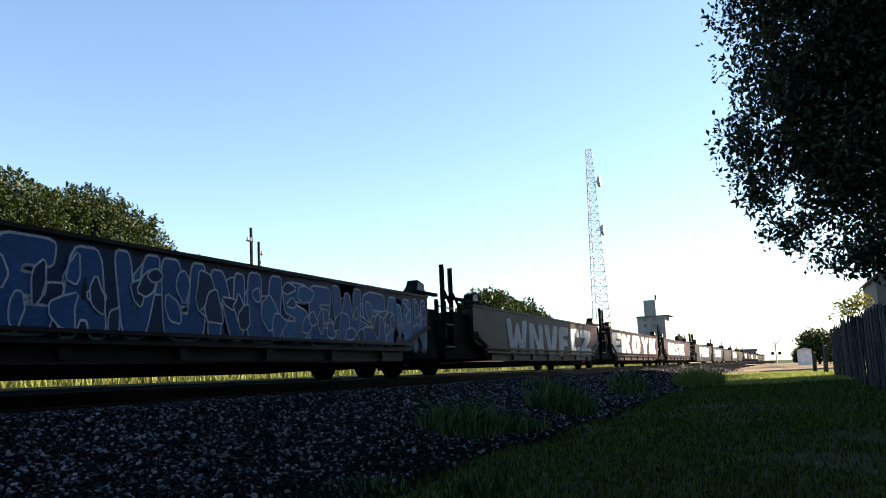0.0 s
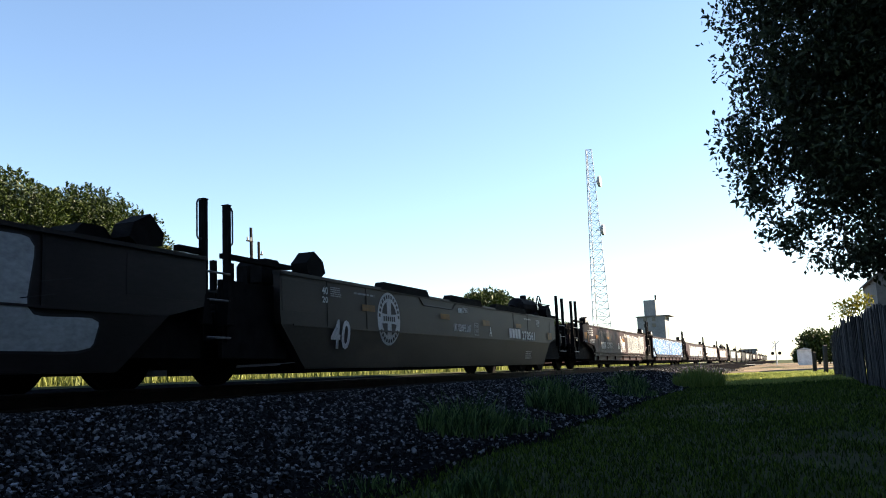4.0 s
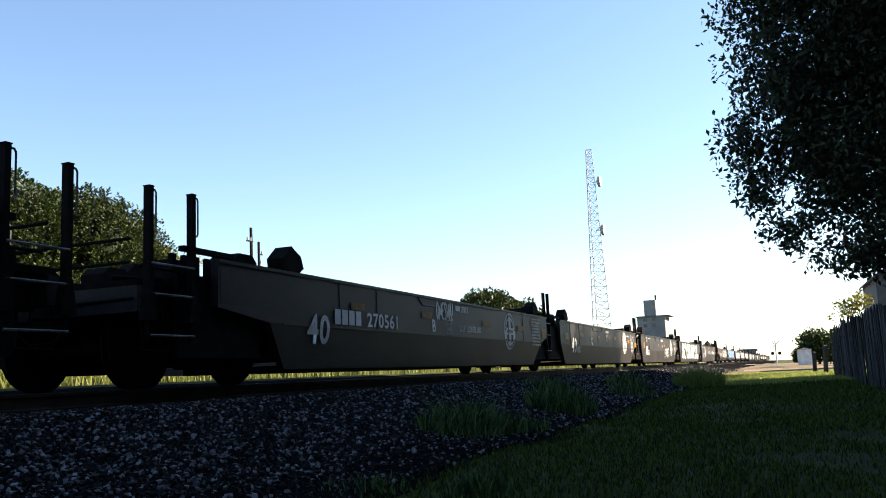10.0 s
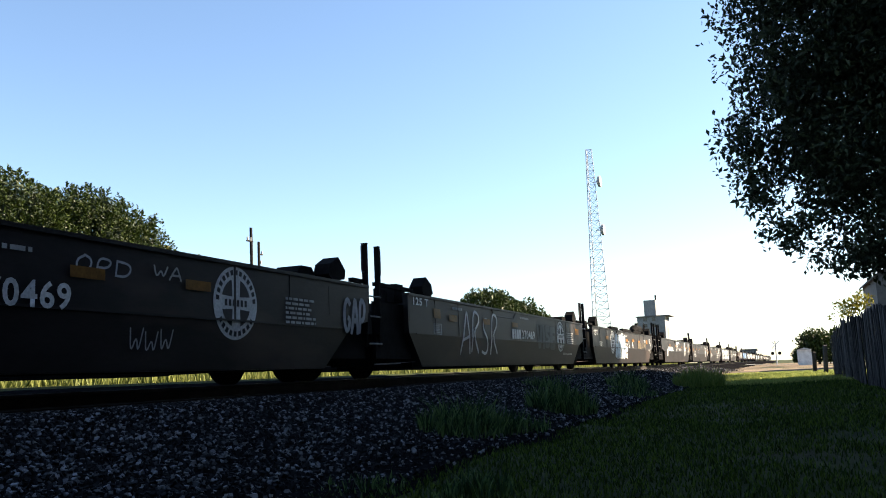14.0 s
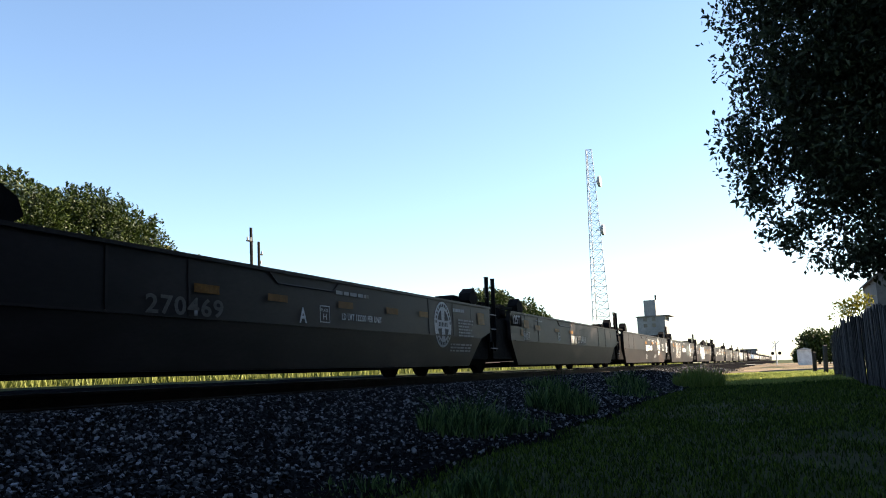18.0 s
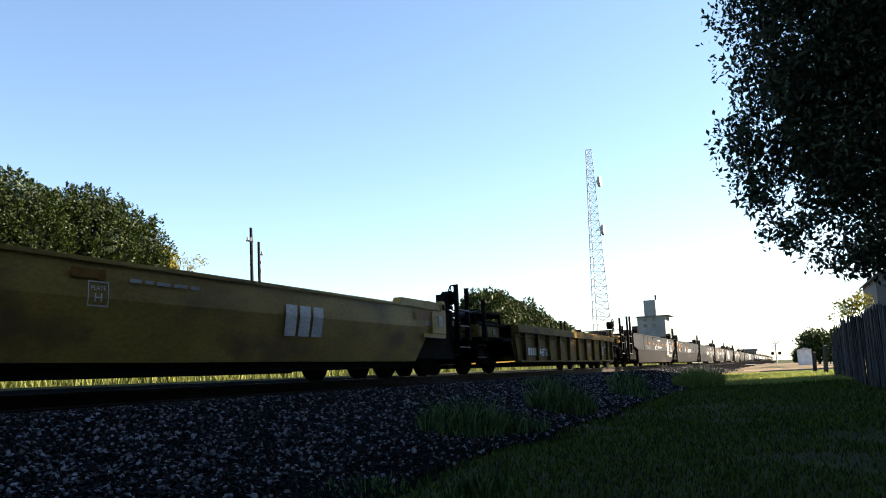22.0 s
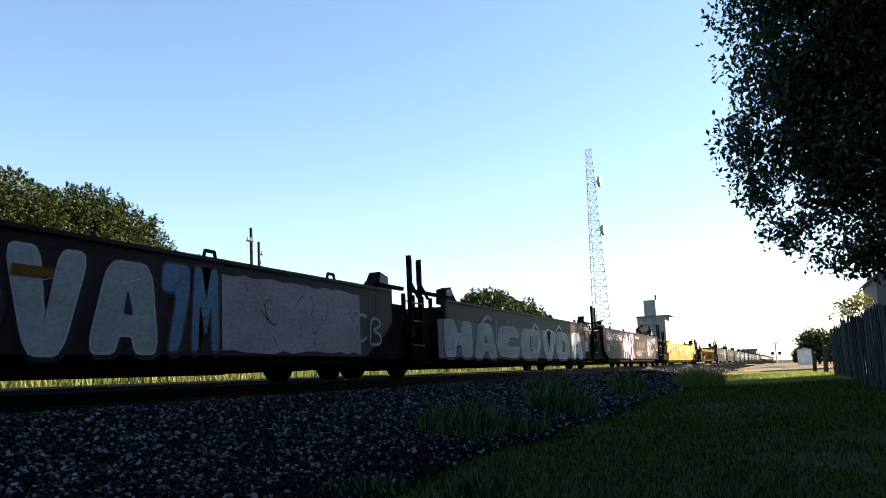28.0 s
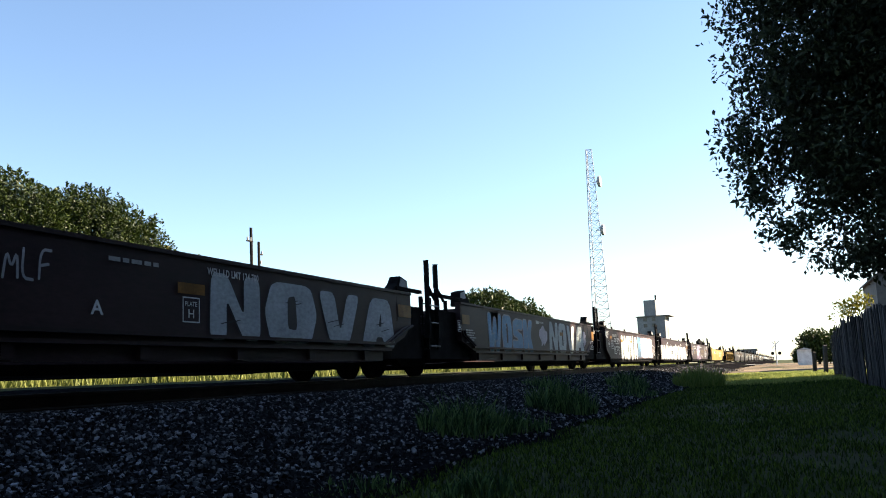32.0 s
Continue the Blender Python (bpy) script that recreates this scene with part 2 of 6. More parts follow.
HALF_W = 1.5          # half the width of a car
SIDE_TOP, CREASE, SIDE_LOW = 1.34, 0.68, 0.10
CARS = []             # (object, x at the start)


def bogie(parent, x):
    """A two-axle bogie with its centre at x of the car."""
    b = part("bogie", fresh(), M_STEEL, parent, "grimy cast steel bogie")
    bm = fresh()
    for s in (-1, 1):
        y = s * 0.99
        prof = [(x - 1.15, 0.42), (x - 1.15, 0.60), (x - 0.75, 0.66), (x - 0.35, 0.80), (x + 0.35, 0.80), (x + 0.75, 0.66), (x + 1.15, 0.60), (x + 1.15, 0.42),
                (x + 0.75, 0.40), (x + 0.45, 0.20), (x - 0.45, 0.20), (x - 0.75, 0.40)]
        prism(bm, prof, y - 0.08, y + 0.08, "y")
        for k in (-0.92, 0.92):
            turned(bm, [(0.10, -0.14), (0.12, -0.10), (0.12, 0.1)], y + s * 0.05, x + k, 0.48, 12)
        for k in (-0.16, 0.0, 0.16):
            rod(bm, (x + k, y, 0.28), (x + k, y, 0.55), 0.07, sides=8)
    box(bm, x - 0.2, x + 0.2, -1.1, 1.1, 0.50, 0.78)
    bm.to_mesh(b.data)
    bm.free()
    b.location.z = RAIL_Z
    wheels = []
    for k in (-0.92, 0.92):
        bm = fresh()
        for s in (-1, 1):
            yw = s * 0.76
            o = -s
            turned(bm, [(0.30, -0.05), (0.46, -0.06), (0.483, -0.045), (0.483, 0.045), (0.46, 0.06), (0.30, 0.05)], yw, 0, 0, 28)
            turned(bm, [(0.51, -0.016), (0.51, 0.016)], yw + o * 0.05, 0, 0, 28)
            turned(bm, [(0.12, -0.1), (0.12, 0.1)], yw, 0, 0, 12)
        turned(bm, [(0.08, -1.0), (0.08, 1.0)], 0, 0, 0, 12)
        w = part("wheelset", bm, M_WHEEL, b, "worn steel wheels on their axle")
        w.location = (x + k, 0, 0.483)
        wheels.append(w)
    return wheels


def ends_of(kind, e, what):
    """How far from the bogie's centre a side ends at its top, at the head and at the foot of its slanting cut."""
    if what == "joint":
        if kind == "S":
            return (0.25, 0.9, 1.6) if e > 0 else (1.33, 1.35, 2.05)
        return (0.9, 1.2, 1.9) if e > 0 else (1.65, 1.7, 2.44)
    if kind == "Y":
        return (1.55, 1.6, 1.8) if e > 0 else (0.85, 0.9, 1.05)
    if e > 0:
        return (-0.25, 0.45, 1.0)
    return (-0.15, 1.15, 1.47) if kind in "TF" else (-0.4, 0.7, 1.13)


def side_panel(bm, half, s, prof, rear, front):
    """One side of a well, cut slanting at both ends. prof: (top, crease, low, lean in below the crease)."""
    top, crease, low, lean = prof
    yo, yi = s * HALF_W, s * (HALF_W - 0.10)
    yl, yli = s * (HALF_W - lean), s * (HALF_W - lean - 0.10)
    (r0, r1, r2), (f0, f1, f2) = [[half - v for v in q] for q in (rear, front)]
    up = max(crease + 0.1, 0.82)

    def put(y_up, y_low):
        a = [bm.verts.new((x, y_up, top)) for x in (-r0, -r1, f1, f0)]
        b = [bm.verts.new((x, y_up, z)) for x, z in ((-r0, up), (-r1, crease), (f1, crease), (f0, up))]
        c = [bm.verts.new((x, y_low, low)) for x in (-r2, f2)]
        return a, b, c
    o, i = put(yo, yl), put(yi, yli)
    for (a, b, c), flip in ((o, s > 0), (i, s < 0)):
        for q in ((a[0], a[1], b[1], b[0]), (a[1], a[2], b[2], b[1]), (a[2], a[3], b[3], b[2]), (b[1], b[2], c[1], c[0])):
            bm.faces.new(q if flip else q[::-1])
    ring_o = [*o[0], o[1][3], o[1][2], o[2][1], o[2][0], o[1][1], o[1][0]]
    ring_i = [*i[0], i[1][3], i[1][2], i[2][1], i[2][0], i[1][1], i[1][0]]
    k = len(ring_o)
    for n in range(k):
        bm.faces.new((ring_o[n], ring_o[(n + 1) % k], ring_i[(n + 1) % k], ring_i[n]))
    return bm


PROFILES = {"S": (1.34, 0.68, 0.10, 0.07), "Z": (1.14, 0.80, 0.20, 0.10), "T": (1.34, 0.60, 0.40, 0.0), "F": (1.34, 0.60, 0.27, 0.0), "Y": (1.05, 0.60, 0.16, 0.0)}


def well_car(label, half, kind, paint, front, rear):
    """A container well car between two bogies. half: from the middle to a bogie's centre."""
    car = thing("well_car", label, "rail car", "well cars of the train")
    prof = PROFILES[kind]
    top, crease, low, lean = prof
    er, ef = ends_of(kind, -1, rear), ends_of(kind, 1, front)
    for s in (-1, 1):
        side = part("side_wall", side_panel(fresh(), half, s, prof, er, ef), paint, car)
        yo = s * HALF_W

        def sbx(bm, x0, x1, d0, d1, z0, z1):
            ya, yb = yo + s * d0, yo + s * d1
            return box(bm, x0, x1, min(ya, yb), max(ya, yb), z0, z1)
        part("top_rail", sbx(fresh(), -half + er[0], half - ef[0], -0.11, 0.025, top - 0.004, top + 0.04), paint, side)
        if kind == "S":
            part("weld_seam", sbx(fresh(), -half + er[1] + 0.3, half - ef[1] - 0.3, 0.0, 0.012, crease - 0.012, crease + 0.012), paint, side)
            part("drip_edge", sbx(fresh(), -half + er[2] + 0.3, half - ef[2] - 0.3, -0.15, -0.11, 0.13, 0.16), paint, side)
            part("notch_seam", pipe(fresh(), [(-1.9, yo + s * 0.006, top - 0.01), (-1.7, yo + s * 0.006, top - 0.14), (-0.2, yo + s * 0.006, top - 0.14), (0.0, yo + s * 0.006, top - 0.01)], 0.012, 5), paint, side)
            for u in (2.62, 3.9):
                for e in (-1, 1):
                    part("joint_strip", sbx(fresh(), e * (half - u) - 0.02, e * (half - u) + 0.02, 0.0, 0.008, crease + 0.014, top - 0.01), paint, side)
        if kind == "T":
            part("ledge", sbx(fresh(), -half + er[2] - 0.15, half - ef[2] + 0.15, -0.08, 0.075, 0.455, 0.495), paint, side)
            part("lip", sbx(fresh(), -half + er[2] - 0.05, half - ef[2] + 0.05, -0.08, 0.05, 0.36, 0.398), paint, side)
            part("lower_sill", sbx(fresh(), -half + er[2] + 0.15, half - ef[2] - 0.15, -0.12, -0.03, 0.20, 0.358), paint, side)
            for e in (-1, 1):
                bm = fresh()
                for d in (0.0, 0.16):
                    q = (er if e < 0 else ef)
                    pipe(bm, [(e * (half - q[2] - d), yo + s * 0.03, 0.475), (e * (half - q[1] - d), yo + s * 0.03, 0.72), (e * (half - q[0] - d), yo + s * 0.03, 0.80)], 0.022)
                part("edge_strip", bm, paint, side)
            for n in range(-3, 4):
                part("bracket", sbx(fresh(), n * 1.7 - 0.07, n * 1.7 + 0.07, -0.1, 0.02, 0.22, 0.357), paint, side)
        if kind == "F":
            part("lower_sill", sbx(fresh(), -half + er[2] + 0.15, half - ef[2] - 0.15, -0.14, -0.06, 0.15, 0.266), M_STEEL, side)
            for x in (-half + 3.0, -2.0, 2.0, half - 3.0):
                bm = fresh()
                pipe(bm, [(x - 0.12, yo, top), (x - 0.09, yo, top + 0.11), (x + 0.09, yo, top + 0.11), (x + 0.12, yo, top)], 0.022)
                part("lifting_lug", bm, paint, side)
        if kind == "Z":
            part("underframe", sbx(fresh(), -half + er[2] + 0.15, half - ef[2] - 0.15, -0.4, -0.16, 0.09, 0.196), M_STEEL, side)
        if kind == "Y":
            part("top_chord", sbx(fresh(), -half + er[0], half - ef[0], 0.0, 0.10, top - 0.17, top - 0.006), paint, side)
            part("bottom_flange", sbx(fresh(), -half + er[2], half - ef[2], 0.0, 0.085, 0.16, 0.20), paint, side)
            part("air_pipe", rod(fresh(), (-half + er[2], yo + s * 0.03, top - 0.26), (half - ef[2], yo + s * 0.03, top - 0.26), 0.014), paint, side)
            for q in range(-5, 5):
                x = -0.03 + 1.22 * q
                part("rib", prism(fresh(), [(x - 0.055, 0.20), (x + 0.055, 0.20), (x + 0.055, top - 0.17), (x - 0.055, top - 0.17)], min(yo, yo + s * 0.085), max(yo, yo + s * 0.085), "y"), paint, side)
    bm = fresh()
    for s in (-1, 1):
        box(bm, -half + 2.3, half - 2.3, s * 1.0 - 0.12, s * 1.0 + 0.12, 0.09, 0.19)
    for q in range(-2, 3):
        box(bm, q * 2.4 - 0.12, q * 2.4 + 0.12, -0.88, 0.88, 0.09, 0.185)
    part("floor_frame", bm, M_STEEL, car)
    for e, what in ((1, front), (-1, rear)):
        car_end(car, half, e, what, kind, paint, top)
    return car


def spoked_wheel(bm, x, y, z, r):
    k = 20
    ring = [(x + r * math.cos(2 * math.pi * i / k), y, z + r * math.sin(2 * math.pi * i / k)) for i in range(k + 1)]
    pipe(bm, ring, 0.016, 6)
    for i in range(6):
        a = i * math.pi / 3
        rod(bm, (x, y, z), (x + r * math.cos(a), y, z + r * math.sin(a)), 0.012, sides=5)
    turned(bm, [(0.05, -0.03), (0.05, 0.03)], y, x, z, 10)


def car_end(car, half, e, what, kind, paint, top):
    """One end of a car: e is +1 at its front, -1 at its rear; what: joint or coupler. u counts inwards from the bogie's centre."""
    def X(u):
        return e * (half - u)

    def bx(bm, u0, u1, y0, y1, z0, z1):
        return box(bm, min(X(u0), X(u1)), max(X(u0), X(u1)), y0, y1, z0, z1)
    c0, c1, c2 = ends_of(kind, e, what)
    wide = HALF_W - PROFILES[kind][3] - 0.12
    part("end_bulkhead", bx(fresh(), c2 + 0.12, c2 + 0.27, -wide, wide, 0.2, top - 0.02), paint, car)
    bm = bx(fresh(), 0.15, c2 + 0.11, -0.55, 0.55, 0.80, 0.99)
    bx(bm, c0, c2 + 0.11, -1.38, 1.38, 1.0, 1.06)
    part("end_platform", bm, M_STEEL if kind == "Y" else paint, car)
    part("cross_bearer", bx(fresh(), c0 + 0.02, c0 + 0.2, -1.38, 1.38, 0.78, 0.995), M_STEEL if kind == "Y" else paint, car)
    if what == "joint":
        tall, offs = 2.05, [0.23] if kind == "S" else ([] if e > 0 else [0.03, 0.50])
    elif kind == "Y":
        tall, offs = (1.88, [-0.82, -1.36]) if e > 0 else (1.52, [-1.34])
    elif kind == "Z":
        tall, offs = (1.72, [-1.14, -1.77]) if e > 0 else (1.73, [-0.85, -1.42])
    else:
        tall, offs = 2.06, [-0.80, -1.52] if e > 0 else [-0.86, -1.48] if kind in "TF" else [-0.83, -1.55]
    for s in (-1, 1):
        y = s * 1.45
        for n, o in enumerate(offs):
            h = tall - (0.30 if kind == "Y" and e > 0 else 0.03) * n
            thin = 0.026 if kind in "FT" else 0.034
            post = part("corner_post", bx(fresh(), o - thin, o + thin, y - 0.04, y + 0.04, 0.62, h), M_STEEL, car, "upright black steel post")
            g = -1 if what == "joint" and e > 0 else 1
            if what == "joint" and kind in "FT":
                g = -1 if n == 1 else 1
            loop = [(X(o) + g * 0.03, y, h - 0.015), (X(o) + g * 0.10, y, h - 0.02), (X(o) + g * 0.118, y, h - 0.05), (X(o) + g * 0.118, y, h - 0.43), (X(o) + g * 0.10, y, h - 0.46), (X(o) + g * 0.03, y, h - 0.46)]
            part("grab_iron", pipe(fresh(), loop, 0.011), M_DULL, post, "worn grey grab iron")
            part("post_cap", bx(fresh(), o - thin - 0.006, o + thin + 0.006, y - 0.046, y + 0.046, h, h + 0.012), M_STEEL, post)
            part("post_foot", prism(fresh(), [(X(o) - 0.09, 0.62), (X(o) + 0.09, 0.62), (X(o) + 0.036, 0.95), (X(o) - 0.036, 0.95)], y - 0.052, y + 0.052, "y"), M_STEEL, post)
            if kind in "FT" and what == "joint":
                part("strut", rod(fresh(), (X(o), y, h - 0.42), (X(o + 0.38), y, 1.34), 0.028, sides=4), M_STEEL, post)
        rungs = (1.22, 0.90, 0.47)
        ends = None
        if what == "joint" and kind in "SZ" and e > 0:
            ends = (X(0.23), X(0.23) + 0.46)
        elif len(offs) == 2:
            ends = (X(offs[0]), X(offs[1]))
        if ends:
            for z in rungs:
                part("ladder_rung", rod(fresh(), (ends[0], s * 1.49, z), (ends[1], s * 1.49, z), 0.013, sides=6), M_WORN, car, "worn bright rung")
            for k in ends:
                part("ladder_stile", box(fresh(), k - 0.02, k + 0.02, s * 1.44 - 0.02, s * 1.44 + 0.02, 0.42, 0.9), M_STEEL, car)
        side_y0, side_y1 = sorted((s * (HALF_W + 0.003), s * (HALF_W - 0.06)))
        if kind in "SFT":
            part("shoulder_panel", bx(fresh(), c0 + 0.05, c0 + (1.3 if kind == "S" and what == "joint" else 0.6), side_y0, side_y1, 0.86, 1.27), paint, car)
        if kind == "Z":
            tab = prism(fresh(), [(X(c0), 0.70), (X(c0), 1.28), (X(c0 + 0.04), 1.32), (X(c0 + 0.18), 1.32), (X(c0 + 0.24), 1.12), (X(c0 + 0.66), 1.10), (X(c0 + 0.70), 1.05), (X(c0 + 0.70), 0.70)], *sorted((s * (HALF_W + 0.04), s * (HALF_W - 0.05))), "y")
            sh = part("shoulder_panel", tab, paint, car)
            yf = sorted((s * (HALF_W + 0.042), s * (HALF_W + 0.052)))
            if e > 0:
                part("placard", bx(fresh(), c0 + 0.20, c0 + 0.40, *yf, 0.83, 1.03), M_GREY, sh, "grey printed placard")
            else:
                part("placard", bx(fresh(), c0 + 0.42, c0 + 0.6, *yf, 0.83, 1.0), M_WHITE, sh, "white placard")
                part("opening", bx(fresh(), c0 + 0.10, c0 + 0.34, *yf, 0.87, 1.02), M_STEEL, sh, "black opening")
            part("opening", bx(fresh(), c0 + 0.06, c0 + 0.15, *yf, 1.15, 1.26), M_STEEL, sh, "black lifting hole")
            part("sill_strip", bx(fresh(), c0, c0 + 1.1, *sorted((s * (HALF_W + 0.03), s * (HALF_W - 0.02))), 0.62, 0.695), paint, sh)
        if kind == "S":
            c = (1.2 if e > 0 else 2.38) - (1.0 if what != "joint" else 0)
            yc = s * 1.33
            hexa = [(X(c - 0.24), top + 0.08), (X(c - 0.27), top + 0.22), (X(c - 0.05), top + 0.40), (X(c + 0.2), top + 0.28), (X(c + 0.27), top + 0.12), (X(c + 0.12), top + 0.03)]
            part("corner_guide", prism(fresh(), hexa if e > 0 else hexa[::-1], yc - 0.13, yc + 0.13, "y"), M_STEEL, car, "black pointed container guide")
            part("guide_stem", bx(fresh(), c - 0.07, c + 0.07, yc - 0.08, yc + 0.08, top - 0.02, top + 0.1), M_STEEL, car)
            c2 = (1.75 if e > 0 else 1.54) - (1.0 if what != "joint" else 0)
            part("lock_housing", prism(fresh(), [(X(c2 - 0.25), top - 0.1), (X(c2 - 0.25), top + 0.13), (X(c2 - 0.15), top + 0.22), (X(c2 + 0.15), top + 0.22), (X(c2 + 0.25), top + 0.13), (X(c2 + 0.25), top - 0.1)], s * 1.05 - 0.2, s * 1.05 + 0.2, "y"), M_STEEL, car)
        if kind in "FT":
            c = 1.0 if what != "joint" else (1.0 if e > 0 else 2.18)
            yc = s * 1.30
            fin = [(X(c - 0.27), top - 0.02), (X(c - 0.22), top + 0.27), (X(c + 0.09), top + 0.33), (X(c + 0.2), top + 0.2), (X(c + 0.45), top + 0.04), (X(c + 0.45), top - 0.02)]
            guide = part("corner_guide", prism(fresh(), fin, yc - 0.1, yc + 0.1, "y"), M_STEEL, car, "black wedge-shaped container guide")
            # sky light on the guide's face, painted as a grey patch
            yf = sorted((yc + s * 0.101, yc + s * 0.108))
            part("worn_face", prism(fresh(), [(X(c - 0.2), top + 0.12), (X(c - 0.17), top + 0.25), (X(c + 0.07), top + 0.30), (X(c + 0.13), top + 0.16)], *yf, "y"), M_GREY, guide, "grey face that shows the sky's light")
        if kind != "Y":
            low = -0.95 if what != "joint" else 0.2
            part("deck_edge", bx(fresh(), low, c0 + 0.4, s * 1.4 - 0.04, s * 1.4 + 0.04, top + 0.08, top + 0.14), M_STEEL, car)
            for q in range(4):
                u = low + 0.1 + (c0 + 0.3 - low) * q / 4
                part("brace", bx(fresh(), u - 0.035, u + 0.035, s * 1.2 - 0.03, s * 1.2 + 0.03, 1.06, top + 0.08), M_STEEL, car)
            # filler plates, added so that the car's end stays solid black
            part("end_skirt", bx(fresh(), low if what == "joint" else -1.0, c2 + 0.1, s * 1.36 - 0.03, s * 1.36 + 0.03, 0.24, 1.17), M_STEEL, car, "grimy black plate added to keep the car's end dark")
            part("inner_web", bx(fresh(), low if what == "joint" else -0.9, c2 + 0.1, s * 0.5 - 0.03, s * 0.5 + 0.03, 0.995, 1.15), M_STEEL, car)
        if what != "joint":
            part("side_sill", bx(fresh(), -1.35, c0 - 0.01, s * 1.2 - 0.05, s * 1.2 + 0.05, 0.66, 0.996), M_STEEL, car)
        if kind in "SZ" and (e < 0 or what != "joint"):
            o = 0.12 if what == "joint" else -1.2
            part("step", pipe(fresh(), [(X(o + 0.42), s * 1.36, 1.0), (X(o + 0.42), s * 1.36, 0.5), (X(o), s * 1.36, 0.5), (X(o), s * 1.36, 1.0)], 0.010), M_STEEL, car, "bent steel step")
        if kind in "FT" and e < 0:
            bm = fresh()
            o = 0.0 if what == "joint" else -1.6
            for u in (0.0, 0.42):
                rod(bm, (X(o + u - 0.05), s * 1.36, 0.35), (X(o + u), s * 1.36, 1.35), 0.016)
            for q in range(5):
                rod(bm, (X(o - 0.04), s * 1.36, 0.42 + 0.21 * q), (X(o + 0.40), s * 1.36, 0.42 + 0.21 * q), 0.013)
            part("ladder", bm, M_STEEL, car, "steel side ladder")
        part("stirrup", pipe(fresh(), [(X(c0 - 0.4), s * 1.30, 0.78), (X(c0 - 0.42), s * 1.32, 0.45), (X(c0 - 0.08), s * 1.32, 0.45), (X(c0 - 0.06), s * 1.30, 0.78)], 0.012), M_STEEL, car)
    if what == "coupler":
        bm = bx(fresh(), -1.5, 0.3, -0.3, 0.3, 0.62, 0.98)
        bx(bm, -1.55, c0 - 0.01, -1.3, 1.3, 1.0, 1.07)
        part("end_deck", bm, M_STEEL, car)
        part("end_sill", bx(fresh(), -1.6, -1.4, -1.35, 1.35, 0.72, 0.995), paint, car)
        bm = bx(fresh(), -2.05, -1.5, -0.09, 0.09, 0.72, 0.92)
        bx(bm, -2.16, -1.9, -0.16, 0.02, 0.68, 0.96)
        part("coupler", bm, M_RAIL, car, "rusty knuckle coupler")
        part("air_hose", pipe(fresh(), [(X(-1.5), -0.4, 0.7), (X(-1.75), -0.38, 0.45), (X(-2.0), -0.3, 0.4), (X(-2.1), -0.2, 0.55)], 0.025), M_STEEL, car)
        for s in (-1, 1):
            part("hand_rail", pipe(fresh(), [(X(-1.45), s * 1.22, 1.22), (X(-0.9), s * 1.22, 1.22), (X(c0), s * 1.2, 1.2)], 0.016), M_STEEL, car)
            part("sill_step", pipe(fresh(), [(X(-1.5), s * 1.3, 0.75), (X(-1.5), s * 1.33, 0.32), (X(-1.05), s * 1.33, 0.32), (X(-1.05), s * 1.3, 0.75)], 0.012), M_STEEL, car)
            part("ladder_rung", rod(fresh(), (X(-1.5), s * 1.33, 0.55), (X(-1.05), s * 1.33, 0.55), 0.012), M_STEEL, car)
        for z in (1.25, 1.5) if kind in "SFT" else (1.2,):
            part("cross_rail", rod(fresh(), (X(offs[-1]), -1.2, z), (X(offs[-1]), 1.2, z), 0.018, sides=6), M_STEEL, car)
        part("uncoupling_lever", pipe(fresh(), [(X(-1.62), -1.3, 0.86), (X(-1.62), -0.3, 0.84), (X(-1.8), -0.12, 0.9)], 0.014), M_STEEL, car)
        part("train_pipe", pipe(fresh(), [(X(-1.5), -0.9, 1.12), (X(-0.6), -0.95, 1.15), (X(c0), -1.1, 1.12)], 0.03), M_STEEL, car)
        part("valve_box", bx(fresh(), -0.75, -0.4, -1.1, -0.7, 1.072, 1.38), M_STEEL, car)
        if e > 0 and kind in "SFT":
            bm = bx(fresh(), 0.2, 2.05, -1.2, -0.3, 1.07, 1.46)
            rod(bm, (X(0.3), -0.95, 1.68), (X(1.75), -0.95, 1.66), 0.23, sides=12)
            rod(bm, (X(1.75), -0.95, 1.66), (X(2.15), -0.95, 1.56), 0.23, 0.12, sides=12)
            bx(bm, 0.9, 1.05, -1.02, -0.88, 1.7, 2.0)
            part("brake_gear", bm, M_STEEL, car, "black brake gear housing")
            bm = fresh()
            spoked_wheel(bm, X(0.32), -1.22, 1.76, 0.25)
            part("brake_wheel", bm, M_STEEL, car, "spoked hand brake wheel")
            part("brake_rod", rod(fresh(), (X(0.3), -1.2, 1.78), (X(-0.9), -1.22, 1.82), 0.014), M_STEEL, car)
        elif e > 0:
            u0 = -1.08 if kind == "Z" else -0.15
            part("brake_stand", bx(fresh(), u0 - 0.3, u0, -1.2, -1.02, 1.07, 1.55 if kind == "Z" else 1.4), M_STEEL, car, "black upright brake stand")
            bm = fresh()
            wx, wz = X(u0 - (0.42 if kind == "Z" else 0.25)), 1.50 if kind == "Z" else 1.60
            spoked_wheel(bm, wx, -1.24, wz, 0.26)
            turned(bm, [(0.13, 0.02), (0.15, 0.06), (0.15, 0.24)], -1.24, wx + 0.05, wz, 16)
            part("brake_wheel", bm, M_STEEL, car, "spoked hand brake wheel")
            part("end_ledge", bx(fresh(), -1.5, -0.06, -1.36, -1.31, 0.90, 1.0), paint, car)
            if kind == "Y":
                part("hood", prism(fresh(), [(X(1.08), 0.86), (X(1.08), 1.12), (X(0.5), 1.2), (X(-0.3), 1.12), (X(-0.3), 0.98), (X(0.3), 0.9)], -1.42, -1.3, "y"), paint, car)
